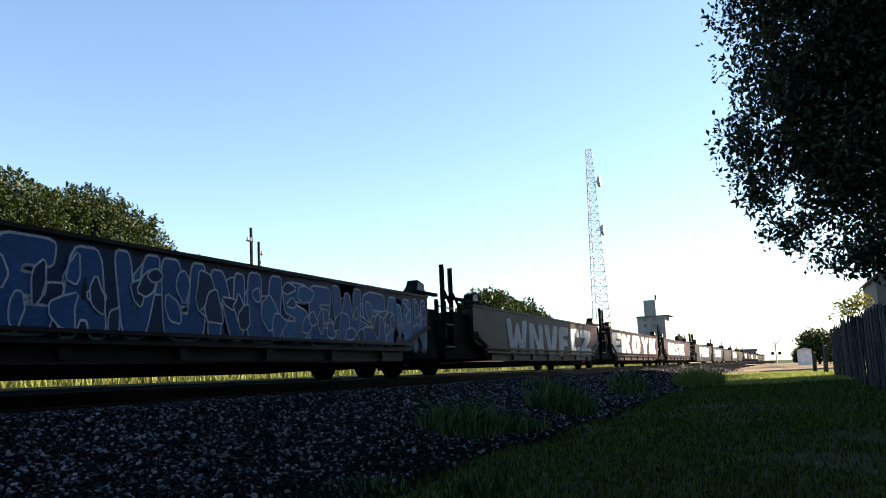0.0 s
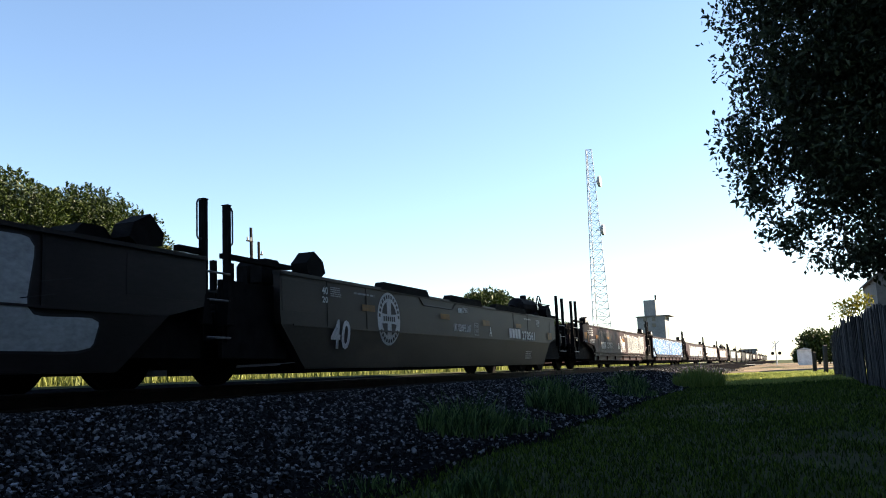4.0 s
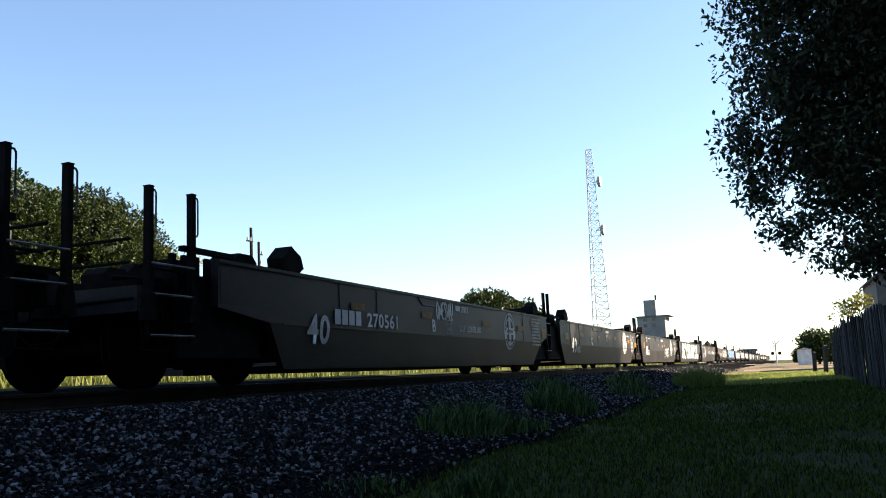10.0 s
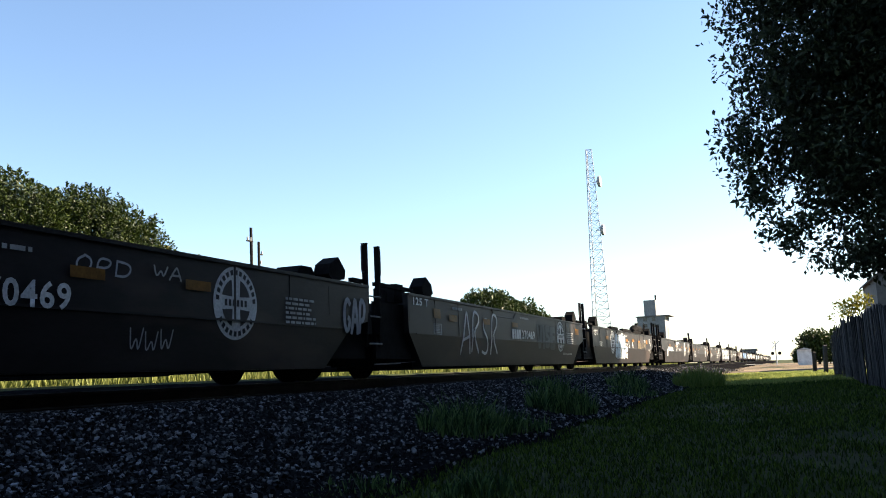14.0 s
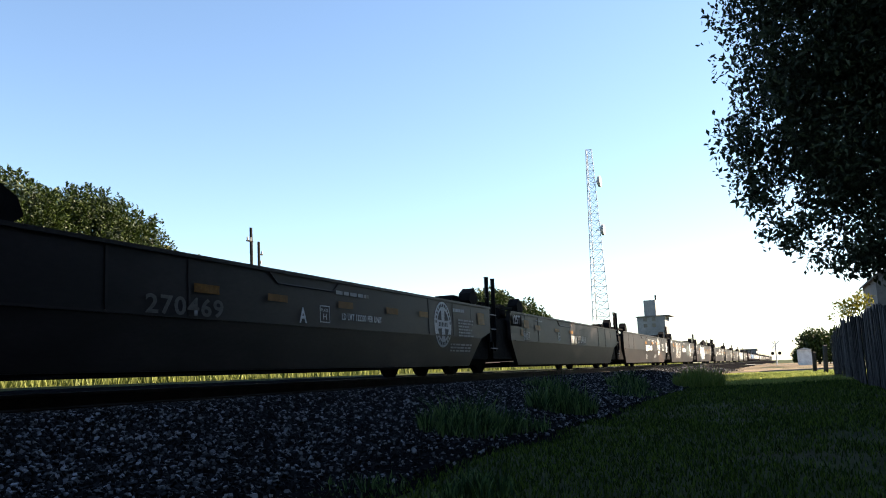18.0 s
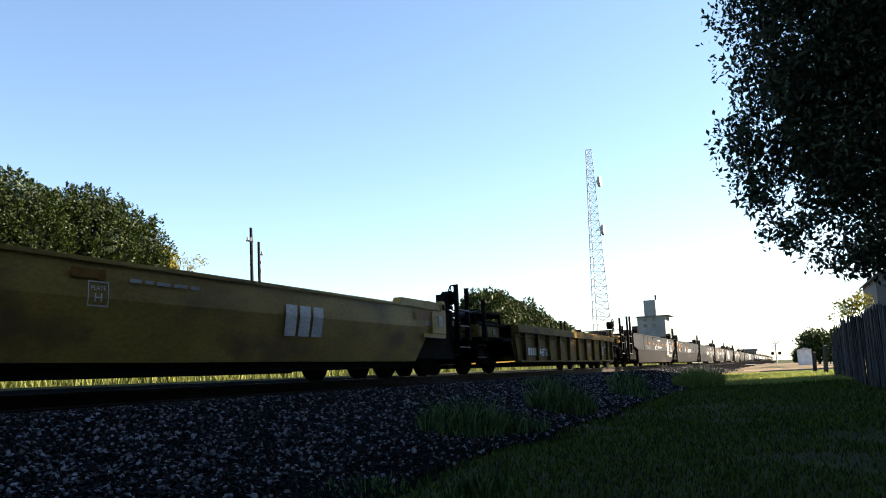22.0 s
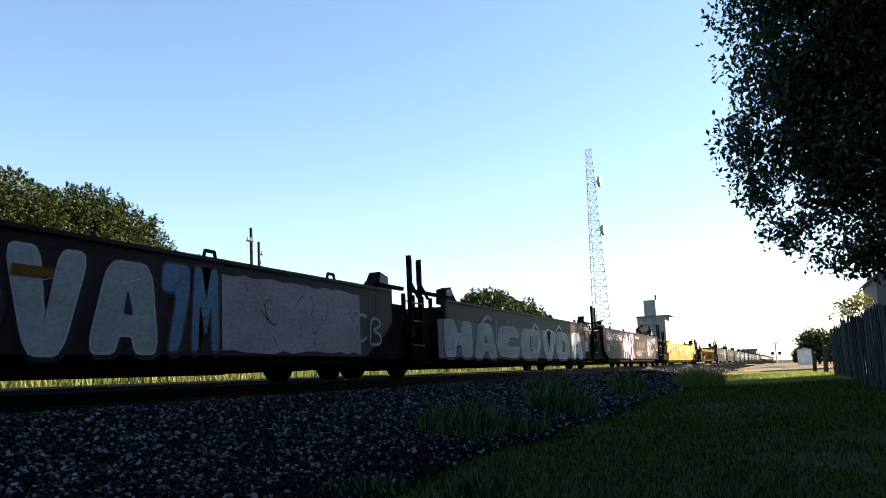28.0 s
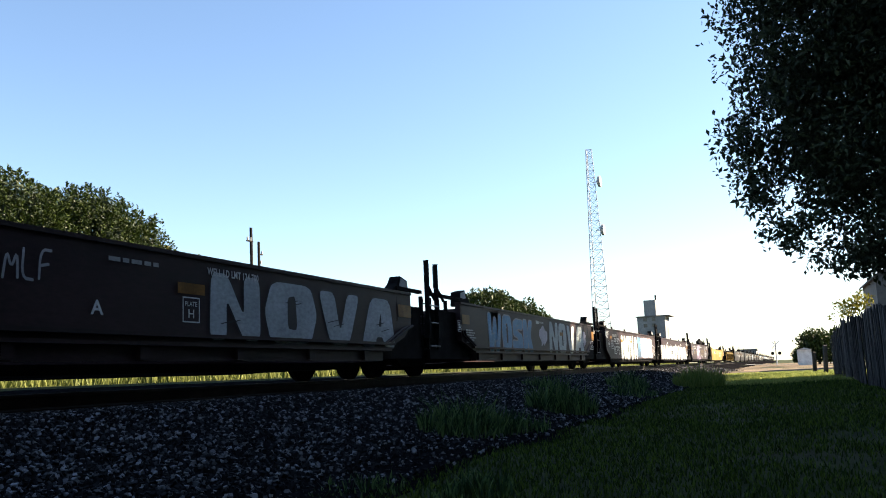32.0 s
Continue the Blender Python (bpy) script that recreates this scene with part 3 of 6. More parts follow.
                part("fender", prism(fresh(), [(X(-0.5), 0.70), (X(0.7), 0.75), (X(0.78), 0.70), (X(1.3), 0.33), (X(1.22), 0.30), (X(0.7), 0.67), (X(-0.5), 0.63)], -1.5, -1.3, "y"), M_STEEL, car, "black wheel guard")
                part("end_bracket", prism(fresh(), [(X(2.0), 0.22), (X(1.86), 0.22), (X(1.86), 1.06), (X(1.92), 1.3), (X(1.96), 1.3), (X(2.0), 1.06)], -1.6, -1.51, "y"), paint, car, "upright yellow bracket")
                part("platform_edge", bx(fresh(), -0.35, 1.5, -1.5, -1.42, 1.10, 1.17), paint, car)
                for k in (0.15, 0.42, 0.78):
                    part("gusset", prism(fresh(), [(X(k), 1.1), (X(k + 0.05), 1.1), (X(k + 0.14), 0.82), (X(k + 0.09), 0.82)], -1.5, -1.43, "y"), paint, car)
                part("pipe_run", pipe(fresh(), [(X(1.6), -1.3, 1.24), (X(0.6), -1.25, 1.33), (X(-0.2), -1.25, 1.30)], 0.03), M_STEEL, car)
                part("lid_hump", prism(fresh(), [(X(1.5), 1.17), (X(1.3), 1.3), (X(0.4), 1.36), (X(0.1), 1.3), (X(0.0), 1.17)], -1.3, -0.5, "y"), M_STEEL, car)
                part("hose", pipe(fresh(), [(X(1.0), -1.5, 1.0), (X(0.7), -1.52, 0.85), (X(0.3), -1.5, 0.9), (X(0.1), -1.45, 1.05)], 0.02), M_STEEL, car)
                part("card", bx(fresh(), 2.35, 2.55, -1.512, -1.503, 0.5, 0.78), M_GREY, car, "pale printed card")
        elif kind == "Y":
            part("cage_roof", prism(fresh(), [(X(-2.0), 1.15), (X(-1.9), 1.21), (X(-1.2), 1.32), (X(0.3), 1.32), (X(0.42), 1.25), (X(0.36), 1.21), (X(0.25), 1.27), (X(-1.2), 1.25)], -1.3, -0.6, "y"), M_STEEL, car)
            for u in (-1.5, -0.95):
                part("cage_leg", bx(fresh(), u - 0.04, u + 0.04, -1.3, -1.22, 0.6, 1.23), M_STEEL, car)
            part("cage_leg", pipe(fresh(), [(X(0.3), -1.26, 1.27), (X(0.52), -1.28, 0.80)], 0.035), M_STEEL, car)
            part("cage_panel", bx(fresh(), -1.45, 0.08, -1.33, -1.29, 0.74, 0.97), paint, car)
            part("valve_box", bx(fresh(), -0.42, -0.22, -1.345, -1.332, 0.80, 0.93), M_DULL, car)
            for z in (0.28, 0.54):
                part("ladder_rung", rod(fresh(), (X(-1.5), -1.31, z), (X(-0.9), -1.31, z), 0.013), M_DULL, car)
            part("fender", prism(fresh(), [(X(-0.1), 0.70), (X(0.5), 0.73), (X(0.55), 0.69), (X(0.75), 0.33), (X(0.68), 0.31), (X(0.46), 0.66), (X(-0.1), 0.64)], -1.5, -1.3, "y"), M_STEEL, car, "black wheel guard")
        else:
            bm = bx(fresh(), 0.2, 1.2, -1.1, -0.3, 1.07, 1.25)
            part("air_reservoir", rod(bm, (X(-0.6), -0.6, 1.24), (X(0.15), -0.6, 1.24), 0.16, sides=14), M_STEEL, car)


WHEELS = []


def place_car(car, x, half, front, rear, owns_front):
    car.location = (x, TRACK_Y, 0)
    CARS.append((car, x))
    if owns_front:
        WHEELS.extend((w, x + half) for w in bogie(car, half))
    WHEELS.extend((w, x - half) for w in bogie(car, -half))


# joints (J) and couplings (C) along the train, from its head, as places at the start
MARKS = "C314.4 J296.5 J280.7 J264.8 J249.0 C231.1 J213.2 J197.4 J181.5 J165.7 C147.8 J129.95 J114.1 J98.25 J82.4 C64.5 J46.65 J30.8 J14.95 J-1.07 C-17.78 J-35.77 J-51.62 J-67.52 J-83.25 C-100.4 J-118.29 J-134.21 J-150.19 J-166.16 C-183.12 C-202.64 C-222.9 J-241.1 J-257.14 J-272.96 J-288.61 C-306.4".split()
MARKS = [(m[0], float(m[1:])) for m in MARKS]
# the kind of each car between two marks: T brown with a ledge, F flat brown, S smooth dark, Y ribbed yellow, Z smooth yellow
KINDS = "SSSSS TTTTT SSSSS TTTTT SSSSS SSSSS Y Z FFFTT".replace(" ", "")
BOGIE_IN = 2.1        # from a coupling to the bogie's centre
LABELS = {"T": "oxide-brown well car with a ledged lower sill", "F": "oxide-brown well car with flat plate sides", "S": "dark weathered well car with smooth creased sides",
          "Y": "yellow well car with upright side ribs", "Z": "yellow well car with smooth creased sides"}
UNITS = []
for (ka, xa), (kb, xb), kind in zip(MARKS, MARKS[1:], KINDS):
    f, r = ("coupler" if ka == "C" else "joint"), ("coupler" if kb == "C" else "joint")
    xf, xr = xa - (BOGIE_IN if ka == "C" else 0), xb + (BOGIE_IN if kb == "C" else 0)
    half, mid = (xf - xr) / 2, (xf + xr) / 2
    paint = {"T": M_MAROON, "F": M_MAROON, "S": M_BLACK, "Y": M_YELLOW2, "Z": M_YELLOW}[kind]
    car = well_car(LABELS[kind], half, kind, paint, f, r)
    place_car(car, mid, half, f, r, ka == "C")
    UNITS.append((car, half, mid, kind))


# ---- lettering, reflectors and graffiti on the near sides ----
def paint_of(name, c, rough=0.6):
    return surface(name, tuple(v * 0.75 for v in c), c, 2.2, rough, 0, 0.05, 25, tuple(v * 0.6 for v in c), 1.1, 0.6, 2.0, gloss=0.25)


PAINTS = {"white": M_WHITE, "grey": paint_of("worn_grey_lettering", (0.45, 0.45, 0.44)), "dull": paint_of("faded_lettering", (0.13, 0.125, 0.12)), "black": paint_of("black_lettering", (0.02, 0.02, 0.022)),
          "gold": paint_of("dull_gold_paint", (0.085, 0.055, 0.024)), "dullgold": paint_of("faded_gold_paint", (0.15, 0.12, 0.075)), "blue": paint_of("mid_blue_spray", (0.16, 0.27, 0.45)),
          "gray": paint_of("chalky_spray", (0.45, 0.47, 0.5)), "lilac": paint_of("pale_lilac_spray", (0.62, 0.54, 0.68)), "violet": paint_of("dark_violet_spray", (0.13, 0.06, 0.2))}
DARK = paint_of("black_spray", (0.018, 0.018, 0.022))
# graffiti: fill, rim, backing
SPRAYS = {"blue": (paint_of("deep_blue_spray", (0.04, 0.14, 0.36)), paint_of("ice_blue_spray", (0.70, 0.80, 0.84)), paint_of("navy_spray", (0.018, 0.045, 0.12))),
          "silver": (paint_of("silver_spray", (0.50, 0.56, 0.58)), DARK, None), "white": (paint_of("white_spray", (0.68, 0.66, 0.63)), DARK, None),
          "pale": (paint_of("pale_blue_spray", (0.42, 0.56, 0.68)), paint_of("cream_spray", (0.5, 0.52, 0.5)), DARK),
          "dull": (paint_of("dull_green_spray", (0.09, 0.11, 0.11)), DARK, None), "palegreen": (paint_of("pale_green_spray", (0.50, 0.57, 0.56)), paint_of("pale_rim_spray", (0.68, 0.72, 0.70)), DARK),
          "sky": (paint_of("sky_blue_spray", (0.22, 0.45, 0.66)), paint_of("chalk_spray", (0.5, 0.52, 0.5)), DARK), "purple": (paint_of("violet_spray", (0.46, 0.36, 0.56)), paint_of("lilac_spray", (0.62, 0.56, 0.66)), DARK),
          "ghost": (paint_of("faded_dark_spray", (0.036, 0.031, 0.03)), paint_of("faded_outline_spray", (0.085, 0.08, 0.076)), None),
          "scribble": (paint_of("smoky_grey_spray", (0.20, 0.215, 0.225)), paint_of("pale_grey_spray", (0.55, 0.56, 0.55)), DARK),
          "blue2": (paint_of("teal_blue_spray", (0.14, 0.32, 0.5)), paint_of("plum_spray", (0.14, 0.07, 0.1)), DARK)}
SKY_BLUE = paint_of("bright_blue_spray", (0.05, 0.2, 0.42))
M_PINK = paint_of("dusty_pink_spray", (0.52, 0.42, 0.46))


def face_y(kind, z):
    top, crease, low, lean = PROFILES[kind]
    y = -HALF_W
    if z < crease and lean:
        y += lean * (crease - z) / (crease - low)
    return y


def letters(text, bold=0.0, outline=0.0, slant=0.0, gap=1.0):
    """The outline of a word in the built-in font, as a bmesh in x and z that fills a unit square."""
    cu = bpy.data.curves.new("word", "FONT")
    cu.body, cu.size, cu.offset, cu.shear, cu.space_character = text, 1.0, bold, slant, gap
    cu.resolution_u = 3
    if outline:
        cu.fill_mode, cu.bevel_depth, cu.bevel_resolution = "NONE", outline, 0
    ob = bpy.data.objects.new("word", cu)
    me = bpy.data.meshes.new_from_object(ob)
    bpy.data.objects.remove(ob)
    bpy.data.curves.remove(cu)
    bm = bmesh.new()
    bm.from_mesh(me)
    bpy.data.meshes.remove(me)
    xs, ys = [v.co.x for v in bm.verts], [v.co.y for v in bm.verts]
    x0, x1, y0, y1 = min(xs), max(xs), min(ys), max(ys)
    for v in bm.verts:
        v.co = Vector(((v.co.x - x0) / (x1 - x0), v.co.z * 0.02, (v.co.y - y0) / (y1 - y0)))
    return bm


def lay(bm, kind, x0, x1, z0, z1, proud):
    """Spread a unit pattern over a part of the near side, following its crease."""
    for v in bm.verts:
        v.co.x, v.co.z = x0 + (x1 - x0) * v.co.x, z0 + (z1 - z0) * v.co.z
    top, crease, low, lean = PROFILES[kind]
    if lean and z0 < crease < z1:
        bmesh.ops.bisect_plane(bm, geom=bm.verts[:] + bm.edges[:] + bm.faces[:], plane_co=(0, 0, crease), plane_no=(0, 0, 1))
    for v in bm.verts:
        v.co.y = face_y(kind, v.co.z) - proud + (v.co.y if abs(v.co.y) < 0.02 else 0)
    for f in bm.faces:
        f.normal_update()
        if f.normal.y > 0:
            f.normal_flip()
    return bm


def patch(pts):
    bm = fresh()
    bm.faces.new([bm.verts.new((a, 0, b)) for a, b in pts])
    return bm


def ragged(seed, n=14, amp=0.06):
    rnd = random.Random(seed)
    low = [(i / n, amp * rnd.random()) for i in range(n + 1)]
    high = [(1 - i / n, 1 - amp * rnd.random()) for i in range(n + 1)]
    return patch(low + high)


def line_rows(n, seed):
    rnd = random.Random(seed)
    bm = fresh()
    for i in range(n):
        x, end = 0.0, rnd.uniform(0.7, 1.0)
        z0, z1 = (n - 1 - i + 0.18) / n, (n - 1 - i + 0.72) / n
        while x < end:
            w = rnd.uniform(0.05, 0.2)
            bm.faces.new([bm.verts.new(p) for p in ((x, 0, z0), (min(x + w, end), 0, z0), (min(x + w, end), 0, z1), (x, 0, z1))])
            x += w + 0.035
    return bm


def emblem(parent, kind, x0, x1, z0, z1):
    base = part("emblem", lay(patch([(0.5 + 0.5 * math.cos(math.pi * i / 20), 0.5 + 0.5 * math.sin(math.pi * i / 20)) for i in range(40)]), kind, x0, x1, z0, z1, 0.004), M_WHITE, parent, "round pale railway emblem with a cross")
    dark = fresh()
    for q in range(4):
        a0 = math.pi / 2 * q
        pts = []
        for i in range(7):
            a = a0 + 0.30 + (math.pi / 2 - 0.60) * i / 6
            pts.append((0.5 + 0.33 * math.cos(a), 0.5 + 0.33 * math.sin(a)))
        c = a0 + math.pi / 4
        pts.append((0.5 + 0.12 * math.cos(c), 0.5 + 0.12 * math.sin(c)))
        dark.faces.new([dark.verts.new((a, 0, b)) for a, b in pts])
    part("emblem_quarter", lay(dark, kind, x0, x1, z0, z1, 0.008), DARK, base, "dark quarter fields")
    ring = fresh()
    for i in range(26):
        a = 2 * math.pi * (i + 0.15) / 26
        if 13 <= i <= 14 or i in (24, 25):
            continue
        b = a + 2 * math.pi * 0.62 / 26
        ring.faces.new([ring.verts.new((0.5 + r * math.cos(t), 0, 0.5 + r * math.sin(t))) for r, t in ((0.455, a), (0.455, b), (0.385, b), (0.385, a))])
    for i in range(6):
        x = 0.24 + i * 0.09
        ring.faces.new([ring.verts.new(p) for p in ((x, 0, 0.455), (x + 0.055, 0, 0.455), (x + 0.055, 0, 0.545), (x, 0, 0.545))])
    part("emblem_mark", lay(ring, kind, x0, x1, z0, z1, 0.010), DARK, base, "dark bars round the rim")


# sprayed block letters: an outer shape and the dark cuts in it, as corner points in a unit square
BLOCKS = {
    "A": ["0.0,0 0.22,1 0.8,1 1,0 0.66,0 0.6,0.2 0.42,0.2 0.36,0", "0.44,0.42 0.5,0.72 0.57,0.42"],
    "B": ["0,0 0,1 0.85,1 1,0.75 0.82,0.52 1,0.3 0.9,0", "0.35,0.62 0.35,0.82 0.6,0.72", "0.35,0.18 0.35,0.4 0.65,0.28"],
    "C": ["0.1,0.05 0,0.5 0.1,0.95 0.9,1 1,0.68 0.55,0.7 0.45,0.35 0.6,0.3 1,0.34 0.9,0"],
    "D": ["0,0 0,1 0.75,1 1,0.6 0.95,0.15 0.7,0", "0.36,0.22 0.36,0.75 0.6,0.65 0.6,0.28"],
    "E": ["0,0 0,1 1,1 0.95,0.72 0.45,0.72 0.45,0.62 0.85,0.6 0.85,0.4 0.45,0.4 0.45,0.28 1,0.28 0.95,0"],
    "F": ["0,0 0,1 1,1 0.95,0.7 0.45,0.7 0.45,0.58 0.85,0.56 0.85,0.34 0.45,0.34 0.42,0"],
    "G": ["0.1,0.05 0,0.5 0.1,0.95 0.9,1 1,0.7 0.5,0.72 0.4,0.34 0.62,0.3 0.62,0.42 0.5,0.44 0.5,0.6 1,0.58 0.95,0"],
    "H": ["0,0 0,1 0.38,1 0.42,0.62 0.6,0.62 0.64,1 1,1 1,0 0.62,0 0.6,0.36 0.4,0.36 0.38,0"],
    "I": ["0.05,0 0.1,1 0.9,1 0.95,0"],
    "K": ["0,0 0,1 0.4,1 0.45,0.62 0.62,1 1,1 0.74,0.52 1,0 0.58,0 0.44,0.34 0.4,0"],
    "L": ["0,0 0,1 0.42,1 0.42,0.3 1,0.32 0.95,0"],
    "M": ["0,0 0.06,1 0.34,1 0.5,0.58 0.66,1 0.94,1 1,0 0.74,0 0.7,0.6 0.5,0.16 0.3,0.6 0.26,0"],
    "N": ["0,0 0.03,1 0.36,1 0.68,0.36 0.68,1 1,1 0.97,0 0.64,0 0.32,0.64 0.32,0"],
    "O": ["0.12,0 0,0.5 0.12,1 0.88,1 1,0.5 0.88,0", "0.42,0.24 0.4,0.76 0.58,0.8 0.6,0.22"],
    "P": ["0,0 0,1 0.85,1 1,0.72 0.88,0.42 0.45,0.38 0.42,0", "0.4,0.6 0.4,0.8 0.62,0.7"],
    "R": ["0,0 0,1 0.85,1 1,0.74 0.82,0.5 1,0 0.6,0 0.46,0.34 0.4,0", "0.38,0.62 0.38,0.8 0.62,0.72"],
    "S": ["0.02,0.04 0,0.34 0.5,0.32 0.5,0.42 0.05,0.5 0.02,0.9 0.3,1 0.98,0.98 0.95,0.68 0.5,0.7 0.5,0.62 0.95,0.52 1,0.12 0.75,0"],
    "T": ["0,1 1,1 0.96,0.66 0.7,0.68 0.68,0 0.32,0 0.32,0.68 0.04,0.66"],
    "U": ["0,1 0.05,0.1 0.25,0 0.75,0 0.95,0.1 1,1 0.64,1 0.6,0.32 0.42,0.32 0.38,1"],
    "V": ["0,1 0.28,0 0.72,0 1,1 0.66,1 0.5,0.22 0.34,1"],
    "W": ["0,1 0.14,0 0.4,0 0.5,0.4 0.6,0 0.86,0 1,1 0.76,1 0.7,0.34 0.58,0.9 0.44,0.9 0.3,0.34 0.24,1"],
    "Y": ["0,1 0.32,0.45 0.32,0 0.68,0 0.7,0.45 1,1 0.62,1 0.5,0.7 0.38,1"],
    "Z": ["0,1 1,1 1,0.68 0.5,0.3 1,0.3 0.96,0 0,0 0.02,0.3 0.5,0.7 0,0.68"],
    "7": ["0,1 1,1 1,0.7 0.6,0 0.2,0 0.55,0.68 0,0.68"]}


def soften(pts, times=2):
    """Round the corners of a closed outline."""
    for _ in range(times):
        k = len(pts)
        pts = [q for i in range(k) for q in ((pts[i][0] * 0.86 + pts[(i + 1) % k][0] * 0.14, pts[i][1] * 0.86 + pts[(i + 1) % k][1] * 0.14), (pts[i][0] * 0.14 + pts[(i + 1) % k][0] * 0.86, pts[i][1] * 0.14 + pts[(i + 1) % k][1] * 0.86))]
    return pts


def widen(pts, dx, dz):
    """Push a closed outline out along its normals; dx and dz are the widths in its two units."""
    k, out = len(pts), []
    area = sum(pts[i][0] * pts[(i + 1) % k][1] - pts[(i + 1) % k][0] * pts[i][1] for i in range(k))
    sign = 1 if area > 0 else -1
    for i in range(k):
        (ax, az), (bx, bz) = pts[i - 1], pts[(i + 1) % k]
        tx, tz = (bx - ax) / dx, (bz - az) / dz
        n = math.hypot(tx, tz) or 1
        out.append((pts[i][0] + sign * tz / n * dx, pts[i][1] - sign * tx / n * dz))
    return out


def inside(p, pts):
    """Whether a point lies in a closed outline."""
    hit = False
    for (ax, az), (bx, bz) in zip(pts, pts[1:] + pts[:1]):
        if (az > p[1]) != (bz > p[1]) and p[0] < (bx - ax) * (p[1] - az) / (bz - az) + ax:
            hit = not hit
    return hit


def streaks(shapes, rnd, long, high, count=60):
    """Thin level streaks that stay within a letter and out of its openings."""
    bm = fresh()
    for _ in range(count):
        a, b, n = rnd.uniform(0.02, 0.95), rnd.uniform(0.04, 0.96), long * rnd.uniform(0.15, 0.6)
        t = 0.006 / high * rnd.uniform(0.5, 1.5)
        if all(inside(q, shapes[0]) and not any(inside(q, o) for o in shapes[1:]) for q in ((a, b), (a + n, b), (a + n / 2, b))):
            bm.faces.new([bm.verts.new((a + u * n, 0, b + v * t)) for u, v in ((0, -1), (0.8, -0.8), (1, 0.4), (0.2, 1))])
    return bm


def shards(parent, kind, x0, x1, z0, z1, count, seed, proud=0.0025, size=1.0):
    """Interlocking pointed pieces of a wild style painting: blue fills with ice-blue rims."""
    rnd = random.Random(seed + 7)
    fills = (SPRAYS["blue"][0], SPRAYS["blue"][2], SKY_BLUE, SPRAYS["blue"][0])
    for i in range(count):
        w, h = rnd.uniform(0.35, 0.95) * size, rnd.uniform(0.3, 0.8) * (z1 - z0) * (0.4 + 0.6 * size)
        cx, cz = x0 + (x1 - x0) * (i + rnd.random()) / count, rnd.uniform(z0, z1 - h)
        k = rnd.randint(5, 8)
        pts = []
        for q in range(k):
            a = 2 * math.pi * (q + rnd.uniform(-0.2, 0.2)) / k
            r = rnd.choice((0.25, 0.35, 0.5))
            pts.append((0.5 + r * math.cos(a), 0.5 + r * math.sin(a)))
        pts = soften(pts, 1)
        lift = proud + 0.00005 * i
        piece = part("graffiti_piece", lay(patch(widen(pts, 0.022 / w, 0.022 / h)), kind, cx, min(cx + w, x1), cz, cz + h, lift), SPRAYS["blue"][1], parent, "ice-blue rim of a sprayed piece")
        part("graffiti_fill", lay(patch(pts), kind, cx, min(cx + w, x1), cz, cz + h, lift + 0.00003), rnd.choice(fills), piece)


def graffiti(parent, kind, x0, x1, z0, z1, word, style, seed):
    """A row of sprayed letters: each one a fill with a rim, dark cuts and, for some, a dark shadow behind."""
    fill, rim, back = SPRAYS[style]
    rnd = random.Random(seed)
    n = len(word)
    z1 = min(z1, PROFILES[kind][0] - 0.02)
    widths = [rnd.uniform(0.85, 1.15) * (0.6 if c == "I" else 1.25 if c in "MW" else 1) for c in word]
    step = (x1 - x0) / sum(widths)
    x = x0
    for c, w in zip(word, widths):
        w *= step
        shapes = [[tuple(map(float, p.split(","))) for p in q.split()] for q in BLOCKS.get(c, BLOCKS["O"])]
        lean, drop, lift = rnd.uniform(-0.03, 0.08), rnd.uniform(0, 0.05), rnd.uniform(-0.06, 0.0)
        shapes = [soften([(px + lean * (pz - 0.5) + rnd.uniform(-0.025, 0.025), drop + pz * (1 - drop + lift)) for px, pz in q]) for q in shapes]
        h = z1 - z0
        u, v = 0.03 / w, 0.03 / h
        xa, xb = x + 0.03 * w, x + 0.97 * w
        if back:
            part("graffiti_backing", lay(patch([(px + 0.7 * u, pz - 0.6 * v) for px, pz in widen(shapes[0], 2.4 * u, 2.0 * v)]), kind, xa, xb, z0, z1, 0.003), back, parent, "dark shadow of a sprayed letter")
        part("graffiti_rim", lay(patch(widen(shapes[0], u * 0.9, v * 0.9)), kind, xa, xb, z0, z1, 0.006), rim, parent, "outline of a sprayed letter")
        letter = part("graffiti_letter", lay(patch(shapes[0]), kind, xa, xb, z0, z1, 0.009), fill if style != "blue" or rnd.random() < 0.6 else SKY_BLUE, parent, "large sprayed letter")
        for q in shapes[1:]:
            part("letter_opening", lay(patch(q), kind, xa, xb, z0, z1, 0.012), DARK, letter)
        if style == "scribble":
            part("graffiti_strokes", lay(streaks(shapes, rnd, 0.5 / w, h), kind, xa, xb, z0, z1, 0.0145), PAINTS["gray"], letter, "dry pale roller streaks")
            x += w
            continue
        if style == "blue":
            part("graffiti_strokes", lay(streaks(shapes, rnd, 0.35 / w, h, 16), kind, xa, xb, z0, z1, 0.0145), SKY_BLUE, letter, "lighter blue spray")
            x += w
            continue
        bm = fresh()
        for _ in range(2):
            a, b = rnd.uniform(0.15, 0.6), rnd.uniform(0.2, 0.8)
            bm.faces.new([bm.verts.new(p) for p in ((a, 0, b), (a + 0.5 * u, 0, b - 0.3 * v), (a + 0.25 + 0.5 * u, 0, b + 0.05), (a + 0.25, 0, b + 0.05 + 0.3 * v))])
        part("spray_streak", lay(bm, kind, xa, xb, z0, z1, 0.014), rim, letter)
        x += w


